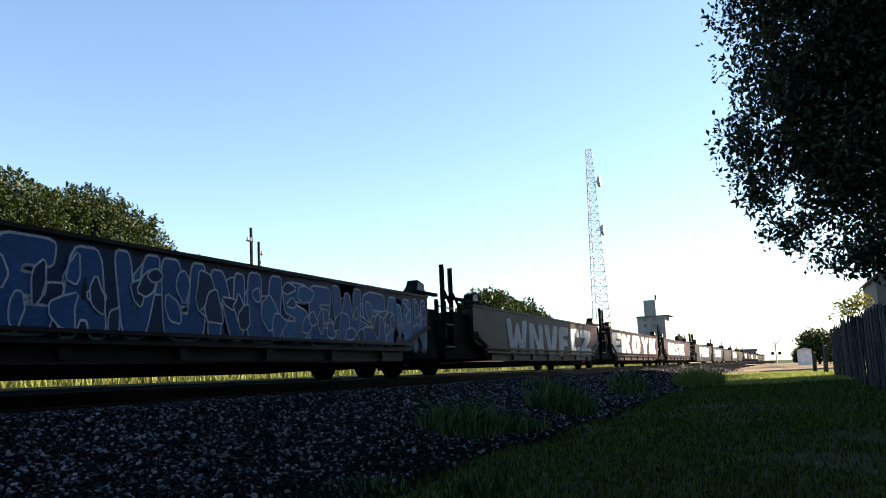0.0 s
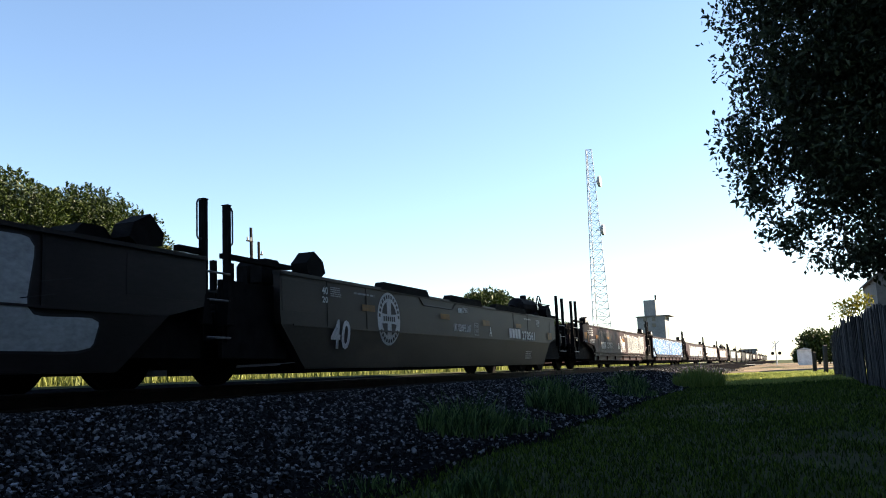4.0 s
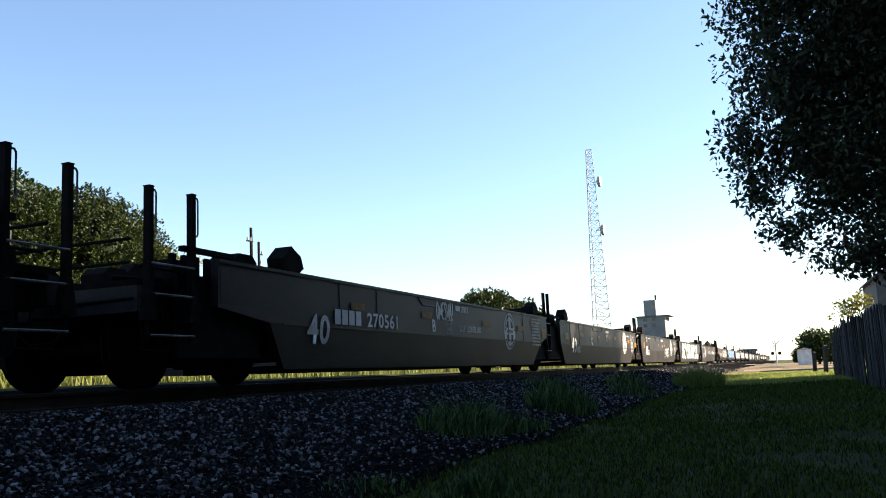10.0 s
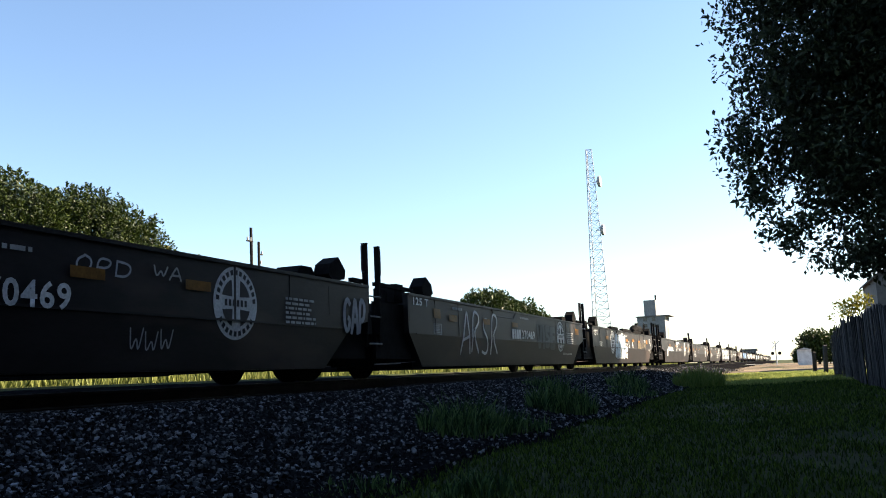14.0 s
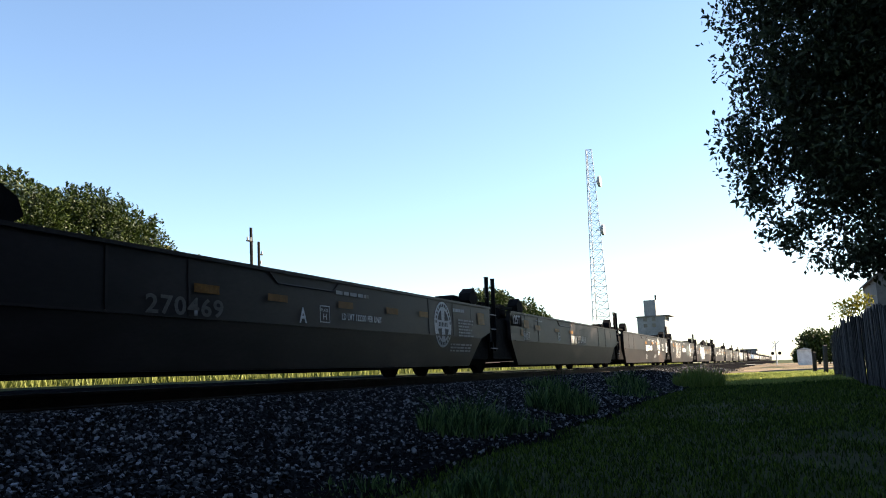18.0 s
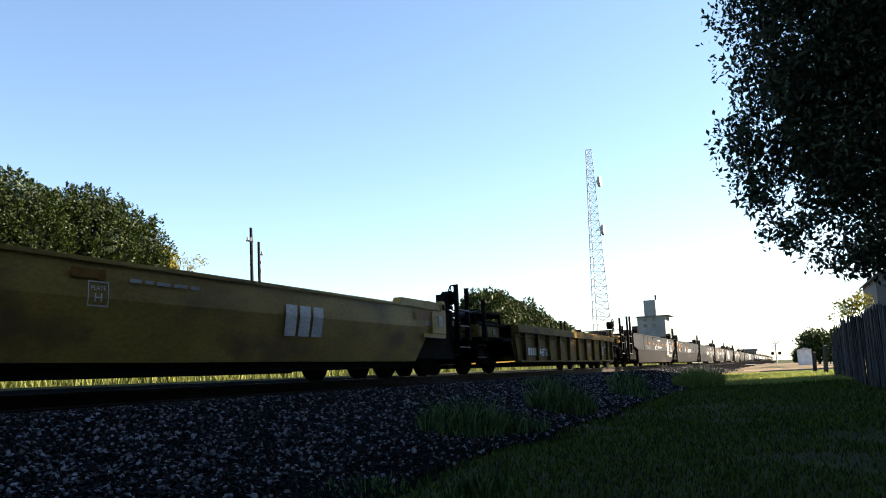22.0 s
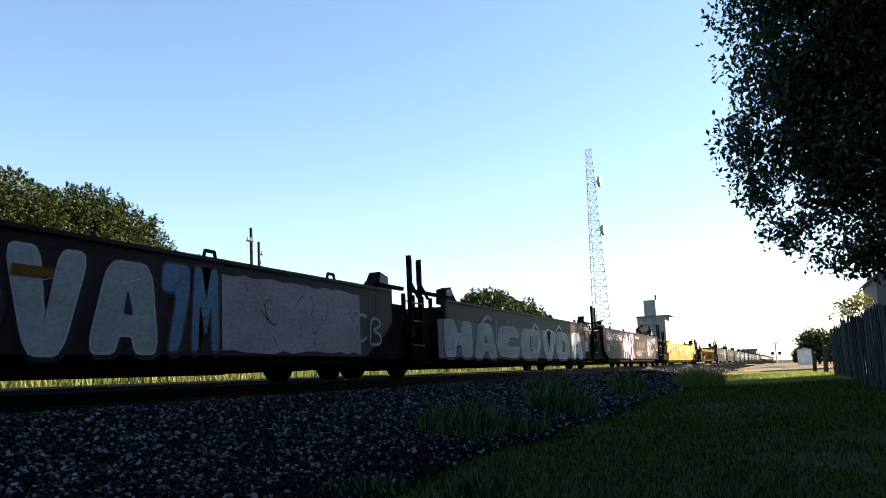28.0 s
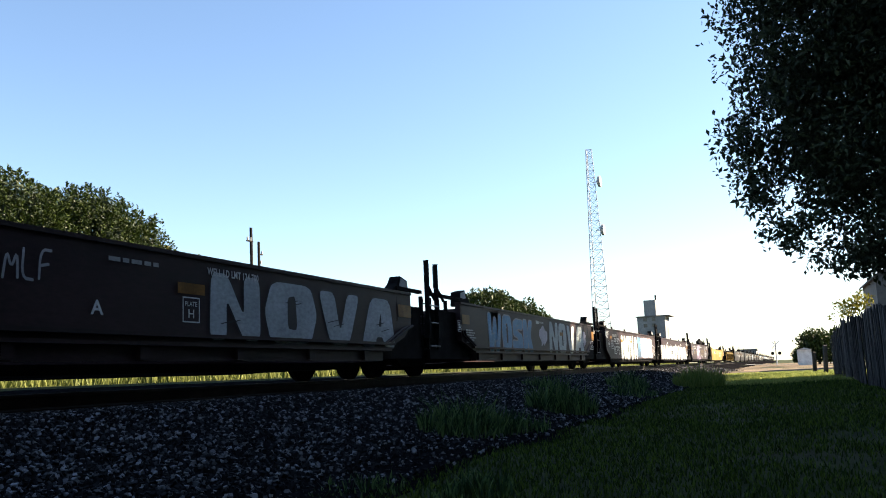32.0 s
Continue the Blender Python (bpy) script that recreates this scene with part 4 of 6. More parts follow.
MARKINGS = {}
MARKINGS[16] = [
    ('graf', -6.16, 6.28, 0.46, 1.29, 'EKOYK', 'white')]
MARKINGS[17] = [
    ('graf', -3.98, 5.86, 0.32, 1.2, 'WNVFCZ', 'silver')]
MARKINGS[18] = [
    ('graf', -2.35, 6.99, 0.42, 1.28, 'ARESKEAVUNUSEWSMN', 'blue')]
MARKINGS[19] = [
    ('graf', 1.25, 4.26, 0.42, 1.2, 'KOREE', 'scribble'),
    ('graf', 4.36, 5.83, 0.47, 1.25, 'DES', 'scribble'),
    ('wire', -0.62, 0.45, 0.49, 1.23, 'DNM', 'white'),
    ('o', -0.04, 0.41, 0.93, 1.03),
    ('text', 0.51, 1.78, 1.13, 1.24, 'WELL_LD_LMT_124_500', 'white'),
    ('plate', 0.07, 0.32, 0.61, 0.86, 'PLATE/H'),
    ('text', -3.39, -2.26, 0.63, 0.86, '239071', 'grey'),
    ('bars', -4.51, -3.63, 0.61, 0.85, '4', 'grey'),
    ('text', -1.08, -0.86, 0.64, 0.87, 'B', 'white'),
    ('o', -3.44, -2.96, 0.97, 1.06),
    ('o', -0.12, 0.3, 0.95, 1.06),
    ('o', -7.37, -6.92, 0.91, 1.12),
    ('lines', -6.49, -5.76, 1.02, 1.31, '4'),
    ('lines', -6.8, -6.54, 1.08, 1.21, '2'),
    ('o', -6.8, -6.6, 0.82, 1.02),
    ('lines', -6.49, -5.42, 0.79, 0.92, '3'),
    ('o', -5.43, -4.96, 0.95, 1.07),
    ('text', -8.6, -8.38, 0.8, 0.87, 'B_END', 'white'),
    ('lines', -7.46, -7.14, 0.78, 0.84, '1'),
    ('graf', -4.95, -2.27, 0.41, 1.22, 'COLNARO', 'ghost')]
MARKINGS[20] = [
    ('plate', 1.11, 1.37, 0.73, 0.99, 'PLATE/H'),
    ('o', 1.64, 2.11, 0.95, 1.07),
    ('text', 2.08, 2.26, 0.73, 0.94, 'A', 'white'),
    ('bars', 3.61, 4.61, 0.73, 0.96, '4', 'white'),
    ('text', 4.71, 5.88, 0.71, 0.93, '270561', 'white'),
    ('o', 4.17, 4.66, 0.99, 1.09),
    ('lines', 5.05, 5.71, 0.24, 0.45, '4'),
    ('lines', 4.95, 5.74, 1.21, 1.27, '1'),
    ('lines', 6.09, 6.45, 1.08, 1.26, '5'),
    ('o', 7.25, 7.69, 0.77, 0.96),
    ('text', -5.25, -4.65, 0.37, 0.8, '40', 'white'),
    ('emb', -3.67, -2.77, 0.45, 1.32),
    ('o', -4.24, -3.78, 0.97, 1.07),
    ('lines', -5.26, -4.9, 1.12, 1.27, '5'),
    ('text', -5.51, -5.34, 1.14, 1.25, '40', 'white'),
    ('text', -5.51, -5.34, 1.02, 1.11, '20', 'white'),
    ('lines', -4.51, -3.73, 1.2, 1.25, '1'),
    ('o', -0.88, -0.4, 0.99, 1.09),
    ('raise', -3.56, -1.43),
    ('raise', -0.42, 1.66),
    ('raise', 2.56, 5.17),
    ('text', -0.16, 0.84, 0.78, 0.93, 'LMT_122200PER_UNIT', 'white'),
    ('text', 0.39, 0.72, 1.17, 1.27, '270561', 'white'),
    ('bars', 0.12, 0.37, 1.15, 1.25, '4', 'white')]
MARKINGS[21] = [
    ('text', -5.2, -4.62, 0.46, 0.9, '40', 'white'),
    ('graf', -5.29, 6.1, 0.27, 1.3, 'SMKAIVL', 'silver'),
    ('o', -4.76, -4.32, 0.46, 0.63)]
MARKINGS[22] = [
    ('bars', 0.33, 0.59, 1.17, 1.27, '4', 'white'),
    ('text', 0.62, 1.07, 1.17, 1.27, '270561_D', 'white'),
    ('text', 0.62, 0.69, 0.87, 1.04, 'I', 'white'),
    ('o', -0.92, -0.67, 0.9, 1.02),
    ('o', 1.36, 1.86, 0.91, 1.03),
    ('o', 3.71, 4.18, 0.93, 1.03),
    ('wire', 1.7, 3.51, 0.36, 0.85, 'EVADES', 'white'),
    ('emb', 4.35, 5.25, 0.45, 1.32),
    ('lines', 6.09, 6.95, 1.09, 1.26, '4'),
    ('lines', 6.06, 6.91, 0.52, 0.97, '7'),
    ('o', -6.1, -5.62, 0.77, 1.02),
    ('lines', -5.15, -4.69, 1.07, 1.28, '4'),
    ('text', -5.31, -4.67, 0.43, 0.86, '40', 'white'),
    ('plate', -4.54, -3.98, 0.46, 0.65, '/'),
    ('lines', -4.47, -3.67, 1.2, 1.28, '1'),
    ('text', -5.72, -5.58, 0.4, 0.55, 'O', 'grey')]
MARKINGS[23] = [
    ('text', -2.16, -2.0, 0.72, 0.95, 'C', 'white'),
    ('o', -3.84, -3.38, 0.94, 1.06),
    ('o', -1.04, -0.59, 0.96, 1.05),
    ('o', 2.17, 2.63, 0.97, 1.08),
    ('lines', 0.47, 1.18, 1.17, 1.28, '1'),
    ('text', 0.67, 0.73, 0.88, 1.1, 'I', 'white'),
    ('emb', 4.18, 5.09, 0.45, 1.32),
    ('text', -5.15, -4.44, 0.44, 0.89, '40', 'white'),
    ('plate', -4.34, -3.77, 0.45, 0.64, '/'),
    ('o', -6.0, -5.56, 0.83, 1.02),
    ('lines', 5.07, 5.85, 1.13, 1.24, '1'),
    ('lines', 6.05, 6.46, 1.01, 1.25, '5'),
    ('text', 6.68, 6.83, 1.14, 1.24, '40', 'white'),
    ('text', 6.7, 6.83, 0.99, 1.1, '20', 'white'),
    ('lines', 6.07, 6.86, 0.65, 0.98, '6'),
    ('lines', 6.05, 6.7, 0.52, 0.64, '2'),
    ('o', 7.01, 7.49, 0.75, 0.96),
    ('o', 5.25, 5.73, 0.9, 1.03),
    ('text', 6.82, 6.95, 0.36, 0.49, 'O', 'grey')]
MARKINGS[24] = [
    ('text', -4.03, -2.86, 0.72, 0.95, '270561', 'white'),
    ('bars', -5.1, -4.2, 0.73, 0.95, '4', 'white'),
    ('o', -4.57, -4.1, 0.97, 1.08),
    ('o', -1.78, -1.31, 0.97, 1.08),
    ('text', -1.28, -1.11, 0.73, 0.96, 'B', 'white'),
    ('emb', 3.28, 4.19, 0.45, 1.32),
    ('lines', 5.64, 6.03, 1.06, 1.28, '5'),
    ('text', -5.89, -5.26, 0.43, 0.85, '40', 'white'),
    ('wire', -1.05, -0.1, 0.95, 1.32, 'ONESWA!', 'white', 0.022),
    ('bars', 0.01, 0.27, 1.18, 1.28, '4', 'white'),
    ('text', 0.31, 0.73, 1.16, 1.29, '270561_B', 'white'),
    ('plate', -0.49, -0.22, 0.71, 0.98, 'PLATE/H'),
    ('text', 0.1, 1.53, 0.78, 0.91, '*_LD_LMT_122200_PER_UNIT', 'white'),
    ('o', 1.69, 2.18, 0.94, 1.06),
    ('o', 4.36, 4.86, 0.92, 1.04),
    ('lines', 5.7, 6.57, 0.57, 1.31, '9'),
    ('o', 6.66, 7.15, 0.81, 1.03)]
MARKINGS[25] = [
    ('emb', -3.24, -2.34, 0.45, 1.32),
    ('graf', -2.25, 0.08, 0.27, 1.25, 'GAPHS', 'pale'),
    ('lines', -0.03, 0.68, 1.14, 1.24, '1'),
    ('o', 0.18, 0.63, 0.95, 1.07),
    ('text', -0.01, 0.7, 0.8, 0.89, 'PER_UNIT', 'white'),
    ('plate', 0.85, 1.12, 0.72, 0.97, 'PLATE/H'),
    ('text', 1.79, 1.98, 0.72, 0.96, 'B', 'white'),
    ('o', 1.83, 2.34, 0.98, 1.09),
    ('o', 3.44, 3.93, 0.98, 1.07),
    ('wire', 0.14, 0.6, 0.52, 0.78, 'DA', 'white', 0.026),
    ('wire', 0.11, 0.59, 0.27, 0.48, 'NRL', 'white', 0.026),
    ('bars', 3.36, 4.36, 0.7, 0.96, '4', 'dullgold'),
    ('text', 4.53, 5.72, 0.74, 1.0, '270469', 'dullgold'),
    ('raise', -3.14, -1.52),
    ('raise', -0.53, 1.66),
    ('raise', 2.23, 4.47),
    ('text', -6.34, -5.72, 1.06, 1.25, '125_T', 'white'),
    ('plate', -5.41, -4.86, 0.68, 0.86, '/'),
    ('o', -4.24, -3.73, 0.96, 1.09),
    ('lines', 5.16, 5.79, 1.01, 1.13, '2'),
    ('o', 5.89, 6.33, 0.94, 1.13),
    ('lines', 6.85, 7.43, 0.98, 1.22, '5'),
    ('plate', 7.26, 7.44, 0.78, 0.98, '/'),
    ('text', 6.42, 6.86, 0.64, 0.7, 'L_265-0', 'white'),
    ('lines', 6.93, 7.35, 0.67, 0.72, '1'),
    ('lines', 6.91, 7.42, 0.57, 0.61, '1')]
MARKINGS[26] = [
    ('wire', -3.99, -1.45, 0.26, 1.23, 'ARSR', 'white'),
    ('bars', -0.38, 0.41, 0.72, 0.95, '4', 'white'),
    ('text', 0.47, 1.67, 0.73, 0.95, '270469', 'white'),
    ('lines', 0.36, 1.17, 1.21, 1.29, '1'),
    ('emb', 4.15, 5.06, 0.45, 1.32),
    ('graf', 1.9, 3.95, 0.49, 1.17, 'VISE', 'dull'),
    ('lines', 5.3, 6.21, 0.69, 1.04, '6'),
    ('o', 6.56, 7.01, 0.99, 1.18),
    ('lines', 4.89, 6.13, 0.36, 0.43, '2'),
    ('text', -6.42, -5.7, 1.18, 1.32, '125_T', 'white'),
    ('plate', -5.45, -5.04, 0.69, 0.89, '/'),
    ('o', -4.66, -4.19, 0.96, 1.09),
    ('o', -2.54, -2.09, 0.98, 1.1),
    ('o', -0.34, 0.14, 1.0, 1.11),
    ('lines', -4.43, -3.68, 1.18, 1.28, '1'),
    ('o', -5.46, -5.11, 0.99, 1.17)]
MARKINGS[27] = [
    ('bars', -0.55, 0.26, 0.64, 0.9, '4', 'white'),
    ('text', 0.32, 1.48, 0.66, 0.91, '270469', 'white'),
    ('o', -0.7, -0.24, 0.96, 1.07),
    ('o', 1.46, 1.91, 0.97, 1.08),
    ('o', 3.14, 3.6, 0.98, 1.09),
    ('emb', 3.66, 4.56, 0.45, 1.32),
    ('lines', 0.26, 1.11, 1.13, 1.21, '1'),
    ('wire', 6.85, 7.6, 0.56, 1.14, 'GAP', 'gray', 0.04),
    ('lines', 5.22, 6.02, 0.68, 1.05, '6'),
    ('wire', -0.52, 0.05, 0.25, 0.47, 'SOE', 'gray', 0.008),
    ('wire', 1.5, 2.3, 1.02, 1.2, 'OPD', 'gray', 0.012),
    ('wire', 2.6, 3.1, 1.05, 1.2, 'WA', 'grey', 0.012),
    ('wire', 2.27, 2.96, 0.26, 0.55, 'WWW', 'gray', 0.01)]
MARKINGS[28] = [
    ('text', -1.95, -1.74, 0.77, 1.0, 'E', 'white'),
    ('bars', -0.32, 0.56, 0.72, 0.95, '4', 'grey'),
    ('text', 0.61, 1.85, 0.73, 0.97, '270469', 'grey'),
    ('o', -2.28, -1.79, 1.0, 1.1),
    ('o', -0.55, -0.01, 1.01, 1.1),
    ('lines', -4.35, -3.49, 1.21, 1.27, '1'),
    ('text', -6.47, -5.85, 1.08, 1.3, '125T', 'white'),
    ('panel', -6.63, -5.67, 1.03, 1.31),
    ('o', -5.53, -5.05, 1.01, 1.21),
    ('o', -4.44, -3.93, 0.99, 1.12),
    ('plate', -5.53, -5.0, 0.72, 0.92, '/'),
    ('o', -5.82, -5.62, 0.81, 0.98)]
MARKINGS[29] = [
    ('text', -4.26, -2.91, 0.69, 0.9, '270469', 'dull'),
    ('o', -3.46, -2.99, 0.96, 1.06),
    ('o', -1.96, -1.48, 0.96, 1.05),
    ('o', -0.05, 0.42, 0.97, 1.07),
    ('o', 1.63, 2.1, 0.97, 1.07),
    ('o', 3.04, 3.45, 0.98, 1.08),
    ('text', -1.18, -0.98, 0.71, 0.92, 'A', 'white'),
    ('plate', -0.59, -0.3, 0.74, 0.98, 'PLATE/H'),
    ('text', 0.05, 1.43, 0.8, 0.9, 'LD_LMT_122200_PER_UNIT', 'white'),
    ('lines', -0.11, 1.06, 1.15, 1.25, '1'),
    ('emb', 3.79, 4.69, 0.45, 1.32),
    ('lines', 5.07, 6.01, 0.67, 1.04, '6'),
    ('lines', 4.63, 5.93, 0.37, 0.55, '3'),
    ('lines', 4.78, 5.62, 1.14, 1.26, '1'),
    ('o', 6.27, 6.73, 0.96, 1.21)]
MARKINGS[30] = [
    ('text', -0.95, -0.45, 0.34, 0.74, '40', 'black'),
    ('text', -2.7, -1.9, 0.48, 0.6, 'LD_LMT_182_400', 'black'),
    ('bars', 1.15, 2.0, 0.45, 0.75, '3', 'dullgold'),
    ('plate', -3.56, -3.32, 0.4, 0.64, 'PLATE/H'),
    ('text', 4.75, 5.25, 0.4, 0.48, '1-81-5', 'black'),
    ('lines', 4.5, 5.1, 0.62, 0.78, '3'),
    ('plate', 3.88, 4.34, 0.4, 0.67, '/'),
    ('panel', -5.95, -3.64, 0.31, 0.53),
    ('bars', -5.75, -4.9, 0.33, 0.52, '4', 'white'),
    ('text', -4.62, -3.7, 0.31, 0.52, '449760', 'white')]
MARKINGS[31] = [
    ('text', -6.72, -6.17, 0.48, 0.87, '40', 'black'),
    ('panel', -5.12, -2.45, 0.77, 1.0),
    ('text', -3.59, -2.68, 0.77, 0.95, '457724', 'white'),
    ('bars', -4.92, -4.22, 0.79, 0.97, '4', 'white'),
    ('plate', -1.07, -0.79, 0.72, 0.96, 'PLATE/H'),
    ('bars', 2.46, 3.54, 0.53, 0.94, '3', 'white'),
    ('o', -1.3, -0.85, 0.98, 1.07),
    ('lines', -0.51, 0.98, 0.97, 1.04, '1'),
    ('lines', -7.33, -6.84, 0.78, 0.93, '3'),
    ('raise', -7.36, -6.14),
    ('raise', 6.1, 8.05),
    ('o', 6.8, 7.76, 0.93, 1.09),
    ('lines', 7.32, 7.76, 0.84, 0.97, '3')]
MARKINGS[32] = [
    ('wire', -2.3, 0.35, 0.2, 1.31, 'NAVER', 'violet', 0.085),
    ('wire', -2.3, 0.35, 0.2, 1.31, 'NAVER', 'lilac', 0.05),
    ('bars', 1.14, 3.65, 0.75, 1.01, '4', 'gold'),
    ('panel2', 1.0, 3.87, 0.56, 0.66),
    ('wire', 0.9, 2.75, 0.38, 0.6, '~~SACHL_', 'gray', 0.014),
    ('text', 0.94, 1.96, 1.14, 1.23, 'WELL_LD_LMT_124_500', 'white'),
    ('text', -3.42, -2.28, 0.66, 0.88, '239529', 'dullgold'),
    ('bars', -4.56, -3.76, 0.63, 0.87, '4', 'dullgold'),
    ('wire', -5.44, -4.85, 1.03, 1.23, 'NOSKR', 'blue'),
    ('wire', -4.7, -2.61, 0.95, 1.23, 'NOSKWW', 'white'),
    ('lines', -5.52, -4.48, 0.93, 1.06, '3'),
    ('wire', -5.3, -4.59, 0.74, 0.9, 'NOSKR', 'blue'),
    ('o', -6.02, -5.57, 0.95, 1.12),
    ('lines', -5.93, -5.23, 0.54, 0.79, '5'),
    ('wire', 4.64, 5.8, 0.35, 1.24, 'HHK', 'gray', 0.016),
    ('lines', 5.97, 6.6, 1.02, 1.25, '4'),
    ('plate', 6.88, 7.36, 1.0, 1.3, '/'),
    ('o', 5.52, 5.99, 0.91, 1.03),
    ('o', 7.17, 7.35, 0.81, 1.0),
    ('text', 6.27, 6.6, 0.65, 0.75, 'L_2616', 'white'),
    ('lines', 5.55, 6.24, 0.52, 0.68, '3'),
    ('lines', 4.38, 5.16, 0.45, 0.56, '2'),
    ('wire', 4.37, 5.03, 0.28, 1.27, 'WUWU', 'gray', 0.016),
    ('wire', 5.12, 5.58, 0.65, 1.29, 'TKC', 'gray', 0.014),
    ('lines', 7.64, 8.1, 0.66, 0.76, '2')]
MARKINGS[33] = [
    ('o', 6.44, 6.89, 0.94, 1.13),
    ('wire', 6.17, 7.02, 1.15, 1.29, 'ALWAYS_TRAVELING', 'white'),
    ('text', 7.05, 7.36, 1.09, 1.21, '125_T', 'white'),
    ('graf', -6.53, 6.01, 0.26, 1.02, 'HACOVDA', 'palegreen'),
    ('plate', 6.35, 6.85, 0.5, 0.8, '/'),
    ('wire', -4.6, -2.2, 0.3, 1.2, 'CU', 'gray', 0.04),
    ('wire', -0.5, 3.4, 0.3, 1.22, 'OCO', 'white', 0.03)]
MARKINGS[34] = [
    ('graf', -3.1, 1.16, 0.26, 1.21, 'NOVA', 'palegreen'),
    ('graf', 1.15, 2.18, 0.29, 1.25, '7M', 'blue2'),
    ('pink', 2.23, 5.82, 0.29, 1.24),
    ('wire', 5.53, 6.63, 0.45, 0.96, 'CB', 'gray'),
    ('o', -3.16, -2.7, 0.92, 1.03),
    ('o', -0.8, -0.33, 0.94, 1.03),
    ('wire', -6.38, -5.78, 1.02, 1.27, 'WOLF', 'white', 0.022),
    ('wire', -4.72, -3.5, 0.8, 1.06, 'PESO', 'white', 0.016),
    ('wire', -4.76, -3.45, 0.42, 0.76, 'OCPZ', 'white', 0.016),
    ('lines', -5.3, -4.8, 0.62, 0.98, '6'),
    ('lines', -4.95, -3.9, 1.08, 1.2, '3'),
    ('plate', -5.75, -5.55, 0.72, 0.92, '/'),
    ('o', -5.48, -5.13, 1.01, 1.11)]
MARKINGS[35] = [
    ('graf', -4.46, -0.67, 0.39, 1.25, 'WOSK', 'sky'),
    ('graf', 1.0, 5.62, 0.41, 1.29, 'NOVA', 'silver'),
    ('o', 2.26, 2.66, 0.91, 1.01),
    ('bars', -0.34, -0.03, 1.16, 1.24, '4', 'white'),
    ('lines', 0.01, 0.43, 1.17, 1.25, '1'),
    ('plate', 6.55, 7.05, 0.56, 0.84, '/'),
    ('text', 7.2, 7.5, 1.1, 1.21, '125_T', 'white'),
    ('lines', -5.9, -5.3, 0.55, 0.85, '6'),
    ('o', -6.1, -5.65, 0.94, 1.13),
    ('plate', -6.35, -6.15, 0.78, 1.0, '/'),
    ('o', 6.77, 7.19, 0.87, 1.16),
    ('splat', 5.35, 6.0, 0.6, 1.2, 'lilac'),
    ('splat', -0.1, 0.95, 0.5, 1.15, 'lilac'),
    ('splat', -1.75, -1.15, 0.9, 1.2, 'lilac')]
MARKINGS[36] = [
    ('graf', 1.05, 6.31, 0.41, 1.22, 'NOVA', 'silver'),
    ('text', -0.76, -0.59, 0.64, 0.78, 'A', 'white'),
    ('plate', 0.62, 0.92, 0.62, 0.9, 'PLATE/H'),
    ('o', 0.52, 1.0, 0.93, 1.05),
    ('text', 1.05, 2.1, 1.17, 1.26, 'WELL_LD_LMT_124_700', 'white'),
    ('lines', -0.53, 0.45, 1.16, 1.24, '1'),
    ('wire', -1.78, -1.23, 0.88, 1.18, 'MLF', 'gray'),
    ('o', 6.38, 6.92, 0.94, 1.15)]
for n, word in ((5, "SLEKR"), (7, "BOVE"), (9, "TRUCE"), (11, "ROAM"), (13, "NECKS"), (14, "FUZE"), (15, "HASTE")):
    MARKINGS[n] = [("graf", -4.5, 4.2, 0.45, 1.2, word, "white" if n % 2 else "pale"), ("o", 5.0, 5.45, 0.95, 1.06)]



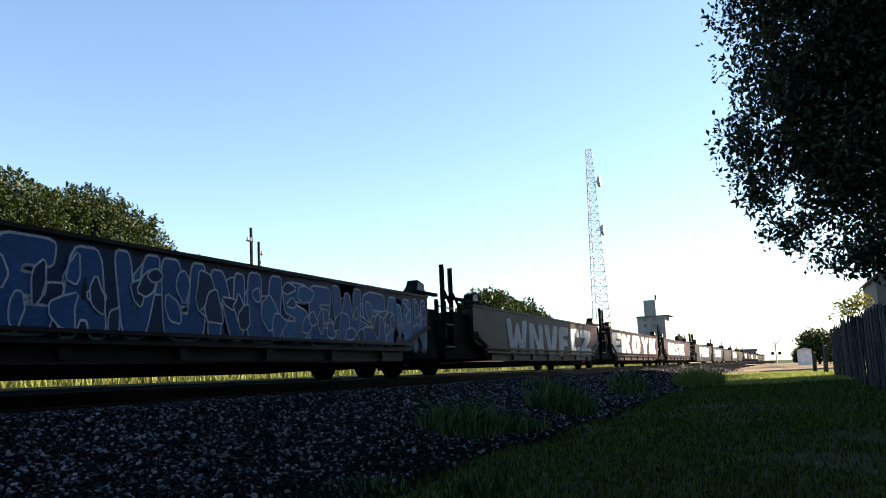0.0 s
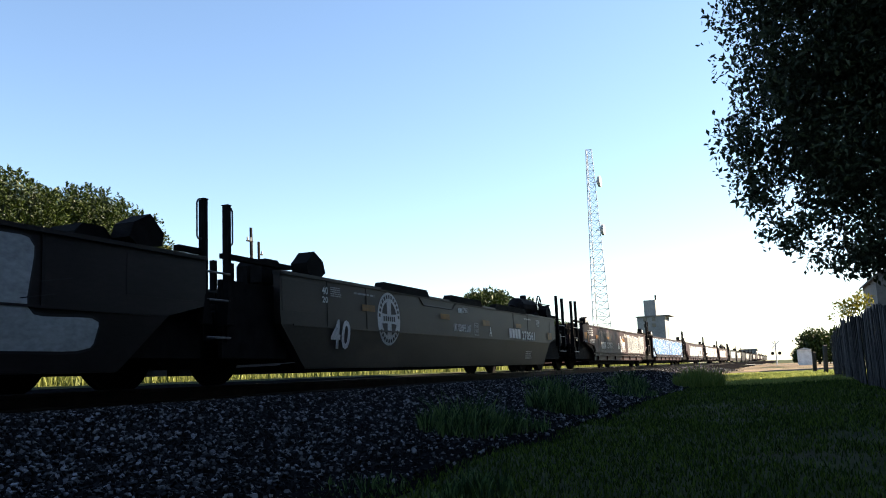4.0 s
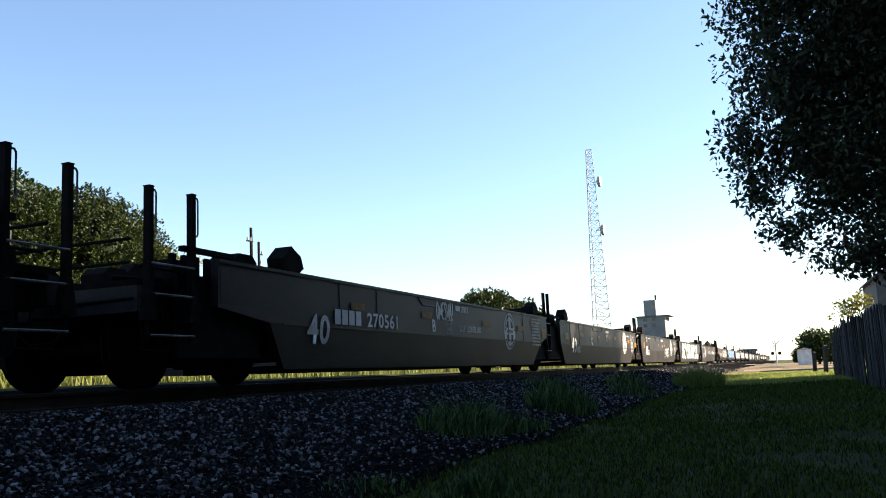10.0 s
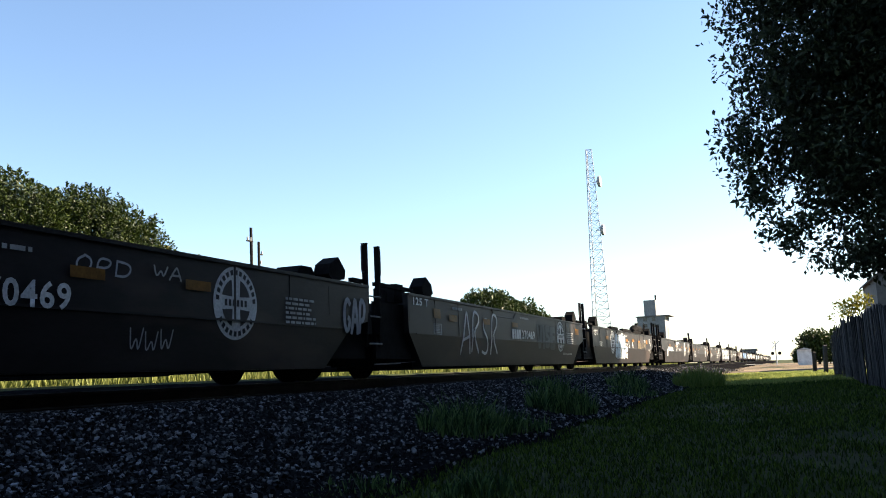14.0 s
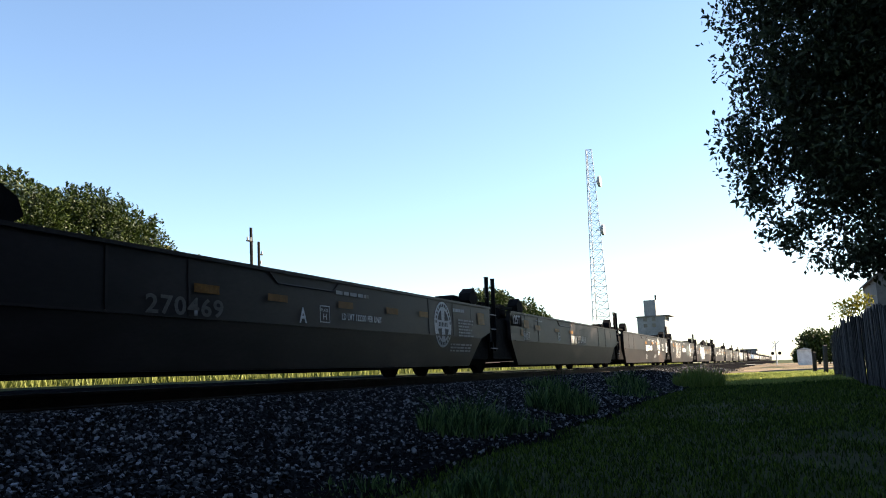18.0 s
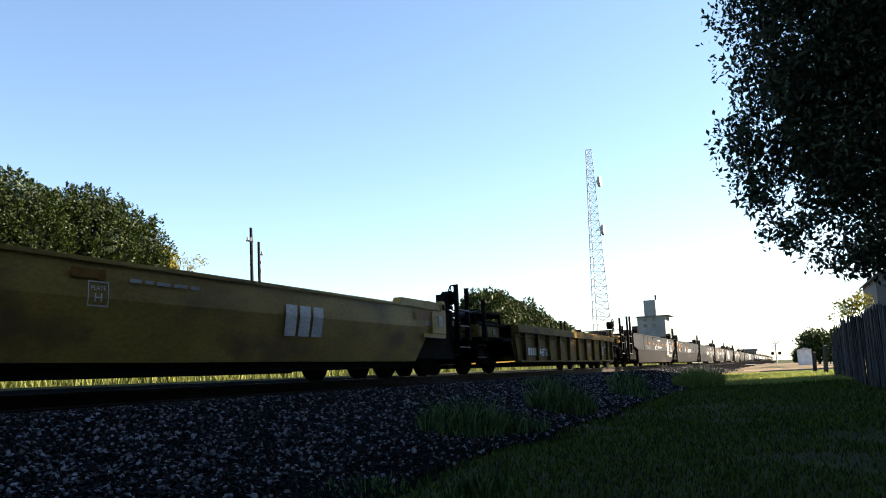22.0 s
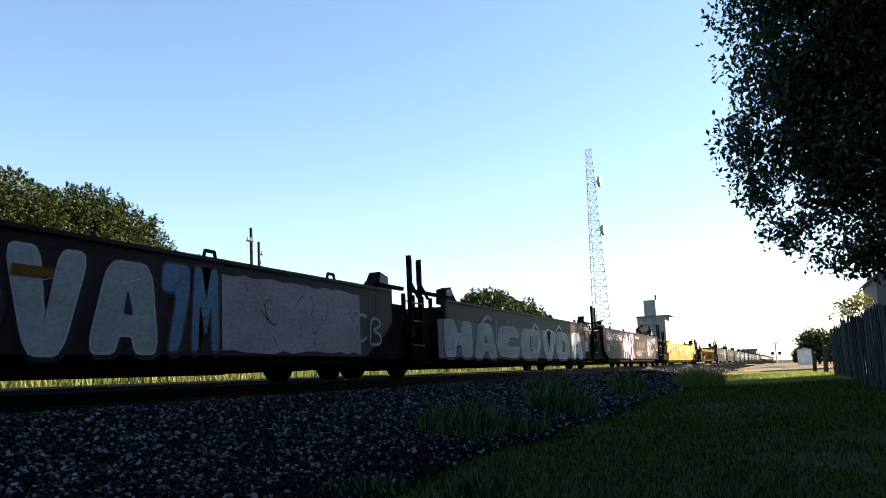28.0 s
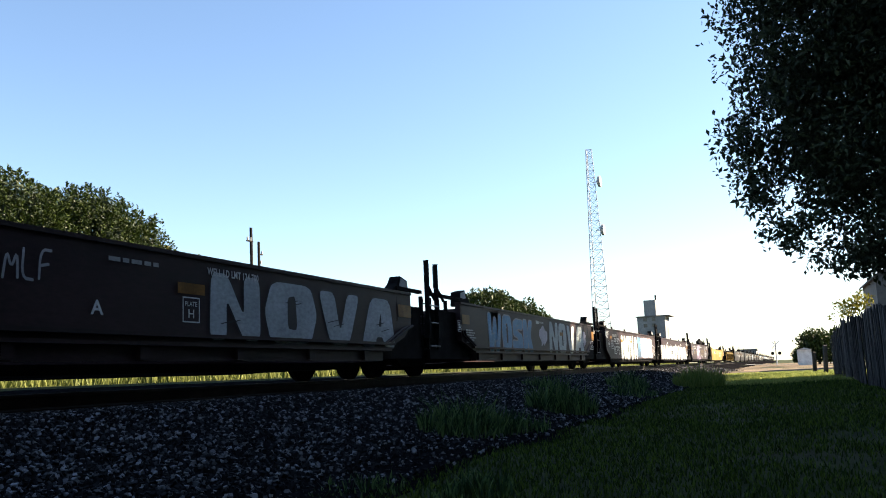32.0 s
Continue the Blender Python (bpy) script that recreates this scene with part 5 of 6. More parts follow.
# hand-sprayed letters: the lines that a hand draws, as points in a unit square
LINES = {
    "A": ["0,0 0.45,1 0.6,1 1,0", "0.15,0.35 0.9,0.4"], "B": ["0.1,0 0.1,1 0.8,0.9 0.8,0.6 0.15,0.5 0.95,0.4 0.9,0.05 0.1,0"], "C": ["0.95,0.85 0.6,1 0.1,0.75 0.05,0.25 0.5,0 1,0.2"],
    "D": ["0.1,0 0.1,1", "0,0.95 0.8,0.85 1,0.4 0.7,0.02 0,0.05"], "E": ["0.95,1 0.1,0.95 0.1,0.05 1,0", "0.1,0.5 0.75,0.55"], "F": ["0.15,0 0.1,0.98 1,1", "0.12,0.5 0.8,0.55"],
    "G": ["0.95,0.8 0.55,1 0.05,0.7 0.1,0.15 0.6,0 0.95,0.4 0.55,0.42"], "H": ["0.1,0 0.1,1", "0.9,0 0.9,1", "0.1,0.45 0.9,0.55"], "I": ["0.5,0 0.5,1"],
    "K": ["0.1,0 0.1,1", "0.95,1 0.15,0.45 1,0"], "L": ["0.15,1 0.1,0.05 1,0"], "M": ["0,0 0.15,1 0.5,0.3 0.85,1 1,0"], "N": ["0.05,0 0.1,1 0.85,0.05 0.95,1"],
    "O": ["0.5,1 0.08,0.7 0.1,0.2 0.5,0 0.92,0.25 0.9,0.75 0.5,1"], "P": ["0.1,0 0.1,1 0.8,0.95 0.95,0.7 0.7,0.45 0.1,0.4"], "R": ["0.1,0 0.1,1 0.8,0.95 0.9,0.7 0.15,0.5 0.95,0"],
    "S": ["0.95,0.85 0.4,1 0.1,0.75 0.85,0.4 0.7,0.05 0.05,0.1"], "T": ["0.5,0 0.5,1", "0,0.95 1,1"], "U": ["0.05,1 0.1,0.15 0.5,0 0.9,0.15 0.95,1"], "V": ["0,1 0.5,0 1,1"],
    "W": ["0,1 0.2,0 0.5,0.7 0.8,0 1,1"], "Y": ["0,1 0.5,0.5 1,1", "0.5,0.5 0.45,0"], "Z": ["0,1 1,0.95 0,0.05 1,0"], "Q": ["0.5,1 0.08,0.7 0.1,0.2 0.5,0 0.92,0.25 0.9,0.75 0.5,1", "0.6,0.3 1,-0.05"],
    "2": ["0.05,0.8 0.5,1 0.9,0.7 0.05,0 1,0.05"], "0": ["0.5,1 0.1,0.5 0.5,0 0.9,0.5 0.5,1"], "1": ["0.4,0.85 0.55,1 0.5,0"], "l": ["0.3,1 0.3,0.1 0.7,0"], "~": ["0,0.4 0.25,0.9 0.5,0.2 0.75,0.8 1,0.4"],
    "!": ["0.5,1 0.42,0.3", "0.4,0.1 0.42,0"], "x": ["0.1,0 0.9,1", "0.1,1 0.9,0"], "_": ["0,0.05 1,0.0"]}


def rounded(pts, times=2):
    """Round the corners of an open line."""
    for _ in range(times):
        out = [pts[0]]
        for p, q in zip(pts, pts[1:]):
            out += [(p[0] * 0.75 + q[0] * 0.25, p[1] * 0.75 + q[1] * 0.25), (p[0] * 0.25 + q[0] * 0.75, p[1] * 0.25 + q[1] * 0.75)]
        pts = out + [pts[-1]]
    return pts


def ribbon(bm, pts, wx, wz):
    """A sprayed line through points of the unit square; wx and wz: half its width in the two units."""
    prev = None
    for i, p in enumerate(pts):
        a, b = pts[max(0, i - 1)], pts[min(len(pts) - 1, i + 1)]
        tx, tz = (b[0] - a[0]) / wx, (b[1] - a[1]) / wz
        n = math.hypot(tx, tz) or 1
        k = 0.7 if i in (0, len(pts) - 1) else 1.0
        cur = [bm.verts.new((p[0] - g * tz / n * wx * k, 0, p[1] + g * tx / n * wz * k)) for g in (1, -1)]
        if prev:
            bm.faces.new((prev[0], prev[1], cur[1], cur[0]))
        prev = cur


def hand(text, wide, high, pen, seed, slant=0.1):
    """A word drawn with a spray can, as ribbons that fill a unit square of the given size in metres; pen: half the line's width."""
    rnd = random.Random(seed)
    bm = fresh()
    n = len(text)
    for i, c in enumerate(text):
        if c == " ":
            continue
        x0, w = (i + 0.08) / n, 0.84 / n
        up, tall = rnd.uniform(0, 0.1), rnd.uniform(0.82, 0.95)
        for line in LINES.get(c, LINES["~"]):
            pts = [tuple(map(float, p.split(","))) for p in line.split()]
            pts = [(x0 + w * (p + slant * (q - 0.5) + rnd.uniform(-0.05, 0.05)), up + tall * min(1, max(0, q + rnd.uniform(-0.04, 0.04)))) for p, q in pts]
            ribbon(bm, rounded(pts), pen / wide, pen / high)
    return bm


def strokes(seed, n):
    """A tangle of curved brush strokes in a unit square."""
    rnd = random.Random(seed)
    bm = fresh()
    for _ in range(n):
        x, z, a = rnd.random(), rnd.random(), rnd.uniform(0, 6.28)
        turn, wd = rnd.uniform(-0.5, 0.5), rnd.uniform(0.007, 0.015)
        prev = None
        for _ in range(rnd.randint(5, 11)):
            nx, nz = -math.sin(a) * wd * 0.12, math.cos(a) * wd
            cur = (bm.verts.new((min(1, max(0, x + nx)), 0, min(1, max(0, z + nz)))), bm.verts.new((min(1, max(0, x - nx)), 0, min(1, max(0, z - nz)))))
            if prev:
                bm.faces.new((prev[0], prev[1], cur[1], cur[0]))
            prev = cur
            x, z, a = x + math.cos(a) * 0.012, z + math.sin(a) * 0.085, a + turn
    return bm


def decorate(i, car, half, kind):
    for n, m in enumerate(MARKINGS.get(i, [])):
        what, x0, x1 = m[:3]
        if what == "raise":
            top = PROFILES[kind][0] + 0.04
            part("coaming", prism(fresh(), [(x0, top - 0.03), (x1, top - 0.03), (x1 - 0.12, top + 0.10), (x0 + 0.12, top + 0.10)], -1.53, -1.38, "y"), M_STEEL if kind != "Z" else M_YELLOW, car, "raised edge plate")
            continue
        z0, z1 = m[3:5]
        seed = i * 100 + n
        if what == "o":
            part("reflector", lay(patch([(0, 0), (1, 0), (1, 1), (0, 1)]), kind, x0, x1, z0, z1, 0.019), M_ORANGE, car, "orange reflective panel")
        elif what == "text":
            part("lettering", lay(letters(m[5].replace("_", " "), 0.022, 0, 0, 1.1), kind, x0, x1, z0, z1, 0.017), PAINTS[m[6]], car)
        elif what == "bars":
            k, w = int(m[5]), (x1 - x0) / int(m[5])
            for q in range(k):
                part("name_bar", lay(patch([(0, 0), (0.8, 0), (0.8 + (0.05 if m[6] == "gold" else 0.0), 1), (0, 1)]), kind, x0 + q * w, x0 + (q + 1) * w, z0, z1, 0.017), PAINTS[m[6]], car, "painted name bar")
        elif what == "lines":
            part("stencil_block", lay(line_rows(int(m[5]), seed), kind, x0, x1, z0, z1, 0.017), M_GREY, car, "small stencilled text")
        elif what == "emb":
            emblem(car, kind, x0, x1, z0, z1)
        elif what == "wire":
            pen = m[7] if len(m) > 7 else min(0.03, max(0.009, 0.045 * (z1 - z0)))
            part("tag", lay(hand(m[5].replace("_", " "), x1 - x0, z1 - z0, pen, sum(map(ord, m[5]))), kind, x0, x1, z0, z1, 0.0155 if m[6] == "violet" else 0.0172), PAINTS[m[6]], car, "hand-sprayed tag")
        elif what == "plate":
            t = 0.05
            bm = fresh()
            for a, b, c, d in ((0, 1, 0, t), (0, 1, 1 - t, 1), (0, t, t, 1 - t), (1 - t, 1, t, 1 - t)):
                bm.faces.new([bm.verts.new(p) for p in ((a, 0, c), (b, 0, c), (b, 0, d), (a, 0, d))])
            pl = part("stencil_box", lay(bm, kind, x0, x1, z0, z1, 0.005), M_WHITE, car, "white stencilled box")
            xa, xb, h = x0 + 0.15 * (x1 - x0), x1 - 0.15 * (x1 - x0), z1 - z0
            if m[5] == "/":
                part("stencil_block", lay(line_rows(5, seed), kind, xa, xb, z0 + 0.12 * h, z1 - 0.12 * h, 0.005), M_WHITE, pl)
            else:
                part("lettering", lay(letters("PLATE", 0.0), kind, xa, xb, z0 + 0.64 * h, z0 + 0.82 * h, 0.005), M_WHITE, pl)
                xc = (xa + xb) / 2
                part("lettering", lay(letters("H", 0.01), kind, xc - 0.05, xc + 0.05, z0 + 0.18 * h, z0 + 0.52 * h, 0.005), M_WHITE, pl)
        elif what == "panel":
            part("number_panel", lay(patch([(0, 0), (1, 0), (1, 1), (0, 1)]), kind, x0, x1, z0, z1, 0.003), PAINTS["black"], car, "black number panel")
        elif what == "panel2":
            part("stripe", lay(patch([(0, 0), (0.98, 0), (1, 1), (0.05, 1)]), kind, x0, x1, z0, z1, 0.003), PAINTS["gold"], car, "dull gold stripe")
        elif what == "splat":
            rnd = random.Random(seed)
            pts = [(0.5 + rnd.uniform(0.28, 0.5) * math.cos(q * math.pi / 9), 0.5 + rnd.uniform(0.25, 0.5) * math.sin(q * math.pi / 9)) for q in range(18)]
            part("graffiti_splash", lay(patch(soften(pts, 2)), kind, x0, x1, z0, z1, 0.006), SPRAYS["purple"][1], car, "pale violet sprayed splash")
        elif what == "pink":
            part("graffiti_backing", lay(ragged(seed, 16, 0.05), kind, x0, x1, z0, z1, 0.004), M_PINK, car, "dusty pink sprayed ground")
            part("graffiti_strokes", lay(strokes(seed, 16), kind, x0 + 0.1, x1 - 0.1, z0 + 0.1, z1 - 0.1, 0.009), DARK, car, "loose dark spray strokes")
        elif what == "graf":
            if m[6] == "blue":
                x0 = -half + 1.7
                part("graffiti_ground", lay(ragged(seed, 30, 0.05), kind, x0 - 0.1, half - 1.5, z0, 1.30, 0.002), SPRAYS["blue"][2], car, "navy sprayed ground")
                shards(car, kind, x0, x1, z0, min(z1, 1.29), 40, seed)
                shards(car, kind, x0, x1, z0, min(z1, 1.29), 64, seed + 3, 0.0148, 0.55)
            if m[6] == "palegreen" and len(m[5]) > 5:
                part("graffiti_ground", lay(ragged(seed, 30, 0.06), kind, x0 - 0.3, x1 + 0.3, z0 - 0.02, z1, 0.002), PAINTS["dull"], car, "grey sprayed ground")
            graffiti(car, kind, x0, x1, z0, z1, m[5], m[6], seed)
            if m[5] == "HACOVDA":
                part("graffiti_strokes", lay(strokes(seed, 24), kind, x0, x1, z0 + 0.06, z1 - 0.06, 0.0165), PAINTS["blue"], car, "tangle of blue-grey strokes")


for n, (car, half, mid, kind) in enumerate(UNITS):
    decorate(n, car, half, kind)
    for ob in car.children_recursive:
        if ob.name.split(".")[0] in ("graffiti_strokes", "stencil_block", "emblem_mark", "emblem_quarter"):
            ob["kind"] = "stuff"


# raise every body by 2 % to its true height; the bogies stay as they are
for car, half, mid, kind in UNITS:
    for ob in car.children_recursive:
        if ob.name.split(".")[0] not in ("bogie", "wheelset"):
            for v in ob.data.vertices:
                v.co.z = (v.co.z + 0.07) * 1.022 - 0.07
# ---- trees ----
def crown_mesh(name, blobs, count, size, material, seed, flat=0.55, shell=0.55, gaps=(0.9, -0.15, 0.85)):
    """Many small bent leaves on and in a set of rounded masses: blobs of (x, y, z, rx, ry, rz)."""
    rnd = random.Random(seed)
    vol = [b[3] * b[4] * b[5] for b in blobs]
    verts, faces = [], []
    for _ in range(count):
        b = rnd.choices(blobs, vol)[0]
        while True:
            d = Vector((rnd.gauss(0, 1), rnd.gauss(0, 1), rnd.gauss(0, 1)))
            if d.length > 1e-3:
                break
        d.normalize()
        rr = (shell + (1 - shell) * rnd.random()) * (0.86 + 0.28 * noise.noise(d * 2.2 + Vector((b[0], b[1], seed))) + 0.10 * rnd.random())
        c = Vector((b[0] + d.x * b[3] * rr, b[1] + d.y * b[4] * rr, b[2] + d.z * b[5] * rr))
        if noise.noise(c * gaps[0]) < gaps[1] and rnd.random() < gaps[2]:
            continue
        s = size * rnd.uniform(0.6, 1.35)
        u = Vector((rnd.gauss(0, 1), rnd.gauss(0, 1), rnd.gauss(0, 1) - 0.5)).normalized()
        w = u.orthogonal().normalized()
        w = (Matrix.Rotation(rnd.random() * 6.28, 3, u) @ w) * s * flat
        n = u.cross(w).normalized() * s * 0.15
        u = u * s
        k = len(verts)
        verts += [c - u, c - u * 0.1 + w * 0.5 + n, c + u, c - u * 0.1 - w * 0.5 + n]
        faces += [(k, k + 1, k + 2), (k, k + 2, k + 3)]
    return mesh_of(name, verts, faces, material)


def trunk_mesh(bm, base, top, r, limbs, rnd):
    p = Vector(base)
    q = Vector(top)
    pts = [p.lerp(q, i / 5) + Vector((rnd.uniform(-0.1, 0.1), rnd.uniform(-0.1, 0.1), 0)) * (0 < i < 5) for i in range(6)]
    for i in range(5):
        rod(bm, pts[i], pts[i + 1], r * (1 - 0.13 * i), r * (1 - 0.13 * (i + 1)), 9)
    for e in limbs:
        s = pts[rnd.choice((2, 3, 4))]
        e = Vector(e)
        m1 = s.lerp(e, 0.4) + Vector((0, 0, 0.3))
        rod(bm, s, m1, r * 0.42, r * 0.26, 7)
        rod(bm, m1, e, r * 0.26, r * 0.06, 6)
        for _ in range(3):
            a = m1.lerp(e, rnd.random())
            rod(bm, a, a + Vector((rnd.uniform(-1, 1), rnd.uniform(-1, 1), rnd.uniform(-0.5, 0.8))) * 0.9, r * 0.08, r * 0.02, 5)
    return bm


def tree(label, base, height, blobs, count, size, leaf, seed, r=0.2, shell=0.55, flat=0.8, gaps=(0.9, -0.15, 0.85)):
    rnd = random.Random(seed)
    t = thing("tree", label, "tree", at=pose(*base))
    bl = [(b[0] - base[0], b[1] - base[1], b[2] - base[2], *b[3:]) for b in blobs]
    part("trunk", trunk_mesh(fresh(), (0, 0, -0.1), (0, 0, height * 0.7), r, [b[:3] for b in bl if b[3] > 0.75], rnd), M_BARK, t, "rough brown bark")
    ob = new("crown", crown_mesh("crown", bl, count, size, leaf, seed, flat=flat, shell=shell, gaps=gaps))
    ob.parent = t
    return t


# the tree that overhangs the verge
tree("leafy tree with low hanging branches over a board fence", (11.5, -4.6, -0.8), 8, [
    (10.5, -1.5, 3.5, 1.8, 2.0, 2.2), (10.4, -2.0, 1.75, 1.6, 2.05, 1.2), (10.3, -1.5, 5.6, 2.0, 2.1, 1.6), (11.2, -2.6, 3.0, 1.8, 1.9, 1.9), (10.2, -0.3, 3.0, 0.7, 0.6, 0.8), (10.2, -0.2, 4.2, 0.8, 0.6, 0.8), (9.8, 0.0, 1.62, 0.25, 0.22, 0.2), (10.2, -0.7, 1.9, 0.5, 0.5, 0.6), (10.6, -1.1, 1.05, 0.9, 0.9, 0.35), (10.0, 0.1, 1.8, 0.45, 0.35, 0.4), (10.1, -0.2, 1.3, 0.5, 0.4, 0.3), (10.2, 0.15, 2.4, 0.55, 0.5, 0.6), (10.4, -0.5, 2.3, 0.8, 0.6, 0.7)],
     215000, 0.039, M_LEAF, 3, 0.24, 0.22, 0.95, (2.2, -0.26, 0.8))
# unseen trees added beside and behind the camera, to hold sky light off verge and stones
for i, (x, y, h, r) in enumerate([(22.0, -6.5, 8.0, 2.4), (15.5, -7.0, 8.5, 2.5), (4.0, -5.5, 8.0, 2.6), (-3.2, -2.4, 9.0, 2.8), (-11.5, -2.5, 10.0, 4.0), (-3.2, 3.4, 10.5, 3.6)]):
    tree("unseen tall leafy tree, added to dim the light by the track", (x, y, -0.8), h, [(x, y, h - 2.4, r, r, 2.4), (x + 0.8, y + 0.4, h - 4.6, r * 0.9, r * 0.9, 2.4), (x - 0.8, y - 0.4, h - 4.4, r * 0.9, r * 0.9, 2.6), (x, y, h - 6.4, r * 0.8, r * 0.8, 1.6)], 12000, 0.14, M_LEAF, 20 + i, 0.22, 0.2, 0.9)


# unseen tall trees added past the block's end: their high crowns shade the train, and the sun shines under them
for i, (x, y) in enumerate([(38.2, -8.6), (41.2, -8.9), (43.6, -8.7)]):
    tree("unseen tall tree with a high dense crown, added for its shade", (x, y, -0.8), 13.0, [(x, y, 10.4, 2.0, 2.2, 2.6), (x + 0.5, y, 9.0, 2.0, 2.2, 1.6), (x - 0.6, y, 11.0, 1.9, 2.1, 1.9)], 9000, 0.15, M_LEAF, 90 + i, 0.2, 0.15, 0.9, (0.9, -2.0, 0.0))


# ---- long unseen block added behind the gardens, to lay shade on the verge and the train ----
def build_shade_block():
    w = thing("shade_block", "long plain slate-grey block, unseen, added to cast shade", "building")
    part("wall", box(fresh(), -14.0, 35.5, -14.0, -7.0, -0.9, 14.0), M_CLADDING, w, "plain slate-grey face of the shade block")
    part("roof", box(fresh(), -14.3, 35.7, -14.3, -6.8, 14.004, 14.3), M_SHINGLE, w, "flat dark top of the shade block")


build_shade_block()
# trees beyond the track
def spray_crown(name, blobs, sprays, leaves, size, material, seed):
    """A crown of upright pointed sprays of leaves that stand on rounded masses."""
    rnd = random.Random(seed)
    vol = [b[3] * b[5] for b in blobs]
    verts, faces = [], []
    for _ in range(sprays):
        b = rnd.choices(blobs, vol)[0]
        d = Vector((rnd.gauss(0, 1), rnd.gauss(0, 1), rnd.gauss(0, 1))).normalized()
        rr = rnd.choice((0.6, 0.8, 0.95, 1.0, 1.0)) * (0.92 + 0.2 * noise.noise(d * 2.5 + Vector((b[0], b[1], seed))))
        c = Vector((b[0] + d.x * b[3] * rr, b[1] + d.y * b[4] * rr, b[2] + d.z * b[5] * rr))
        tall, wide = rnd.uniform(0.3, 0.55), rnd.uniform(0.14, 0.25)
        tip = Vector((d.x * 0.35 + rnd.gauss(0, 0.12), d.y * 0.35 + rnd.gauss(0, 0.12), 1)).normalized()
        for _ in range(leaves):
            h = rnd.random()
            r = wide * math.sin(math.pi * min(1, h * 0.9 + 0.12)) * rnd.uniform(0.4, 1.1)
            a = rnd.uniform(0, 6.28)
            p = c + tip * tall * (h * 1.5 - 0.75) + Vector((math.cos(a) * r, math.sin(a) * r, 0))
            u = (tip * 0.8 + Vector((math.cos(a), math.sin(a), rnd.uniform(-0.4, 0.4)))).normalized() * size * rnd.uniform(0.6, 1.3)
            w = u.cross(Vector((rnd.gauss(0, 1), rnd.gauss(0, 1), rnd.gauss(0, 1)))).normalized() * size * 0.42
            k = len(verts)
            verts += [p - u, p + w, p + u, p - w]
            faces.append((k, k + 1, k + 2, k + 3))
    return mesh_of(name, verts, faces, material)


def build_broad_tree():
    blobs = [(24.8, 28.5, 6.25, 3.5, 2.9, 2.5), (28.8, 28.0, 6.4, 2.9, 2.5, 2.45), (31.8, 28.0, 5.6, 2.1, 2.1, 2.5), (20.0, 29.0, 5.4, 4.3, 2.9, 2.3), (26, 28, 3.0, 6.0, 3.0, 2.4), (33.0, 28.5, 3.2, 1.2, 1.5, 2.5)]
    base = (26.0, 29.0, 0.0)
    t = thing("tree", "broad green tree beyond the track, sunlit on one side", "tree", at=pose(*base))
    bl = [(b[0] - base[0], b[1] - base[1], b[2] - base[2], *b[3:]) for b in blobs]
    part("trunk", trunk_mesh(fresh(), (0, 0, -0.1), (0, 0, 6.0), 0.3, [b[:3] for b in bl], random.Random(41)), M_BARK, t, "rough brown bark")
    crown = new("crown", spray_crown("crown", bl, 7000, 28, 0.080, M_LEAF2, 41))
    crown.parent = t
    inner = [(b[0], b[1], b[2], b[3] * 0.86, b[4] * 0.86, b[5] * 0.86) for b in bl]
    core = new("inner_leaves", crown_mesh("inner_leaves", inner, 30000, 0.17, M_LEAF, 44, flat=0.9, shell=0.5, gaps=(0.9, -2.0, 0.0)))
    core.parent = t


build_broad_tree()
# sun on the broad tree's right edge, put in as yellow-green leaves
tree("yellow-green shrub put in for the sunlit edge of a green tree", (33.2, 27.0, 0.0), 6.0, [(32.9, 27.0, 5.6, 0.9, 0.9, 1.2), (33.2, 27.0, 4.3, 1.0, 0.9, 1.4), (33.2, 27.0, 2.4, 1.0, 0.9, 1.6)], 4500, 0.12, M_LEAF3, 42, 0.08, 0.4)
def build_sapling():
    rnd = random.Random(61)
    t = thing("sapling", "sparse sapling with thin pale twigs beyond the track", "tree", at=pose(34.0, 27.6, 0))
    part("trunk", rod(fresh(), (0, 0, -0.1), (-0.1, 0, 4.6), 0.07, 0.03, 7), M_BARK, t)
    for _ in range(26):
        p = Vector((rnd.uniform(-0.3, 0.2), rnd.uniform(-0.3, 0.3), rnd.uniform(3.6, 4.8)))
        q = p + Vector((rnd.uniform(0.2, 1.6), rnd.uniform(-0.4, 0.4), rnd.uniform(0.7, 2.0)))
        r = q + Vector((rnd.uniform(0.3, 1.3), rnd.uniform(-0.3, 0.3), rnd.uniform(-0.1, 0.6)))
        part("twig", pipe(fresh(), [p, q, r], 0.012, 4), M_BARK, t)
    ob = new("crown", crown_mesh("crown", [(0.6, 0, 5.6, 0.8, 0.5, 1.0), (1.6, 0, 6.2, 1.0, 0.5, 0.7), (2.6, 0, 6.3, 0.7, 0.4, 0.4)], 420, 0.085, M_LEAF3, 43, flat=0.7, shell=0.1))
    ob.parent = t


build_sapling()
for i, (x, y, h, r) in enumerate([(77, 25.5, 8.2, 3.4), (87.5, 26, 7.9, 4.0), (98, 26, 6.6, 3.0), (108, 26, 6.2, 2.5), (60, 31, 5.6, 3.0)]):
    tree("rounded green tree beyond the track", (x, y, 0.0), h, [(x, y, h - 2.6, r, r, 2.4), (x - 1.5, y, h - 4.0, r, r * 0.9, 2.2), (x + 1.6, y, h - 3.6, r * 0.9, r, 2.2), (x, y, 2.0, r * 1.1, r, 2.0)], 20000, 0.2, M_LEAF2, 50 + i, 0.2, 0.6, 0.9, (0.6, -0.5, 0.5))

# ---- board fence along the gardens ----
def fence_y(x):
    return -1.80 + 0.30 * (x - 17.5) / 14


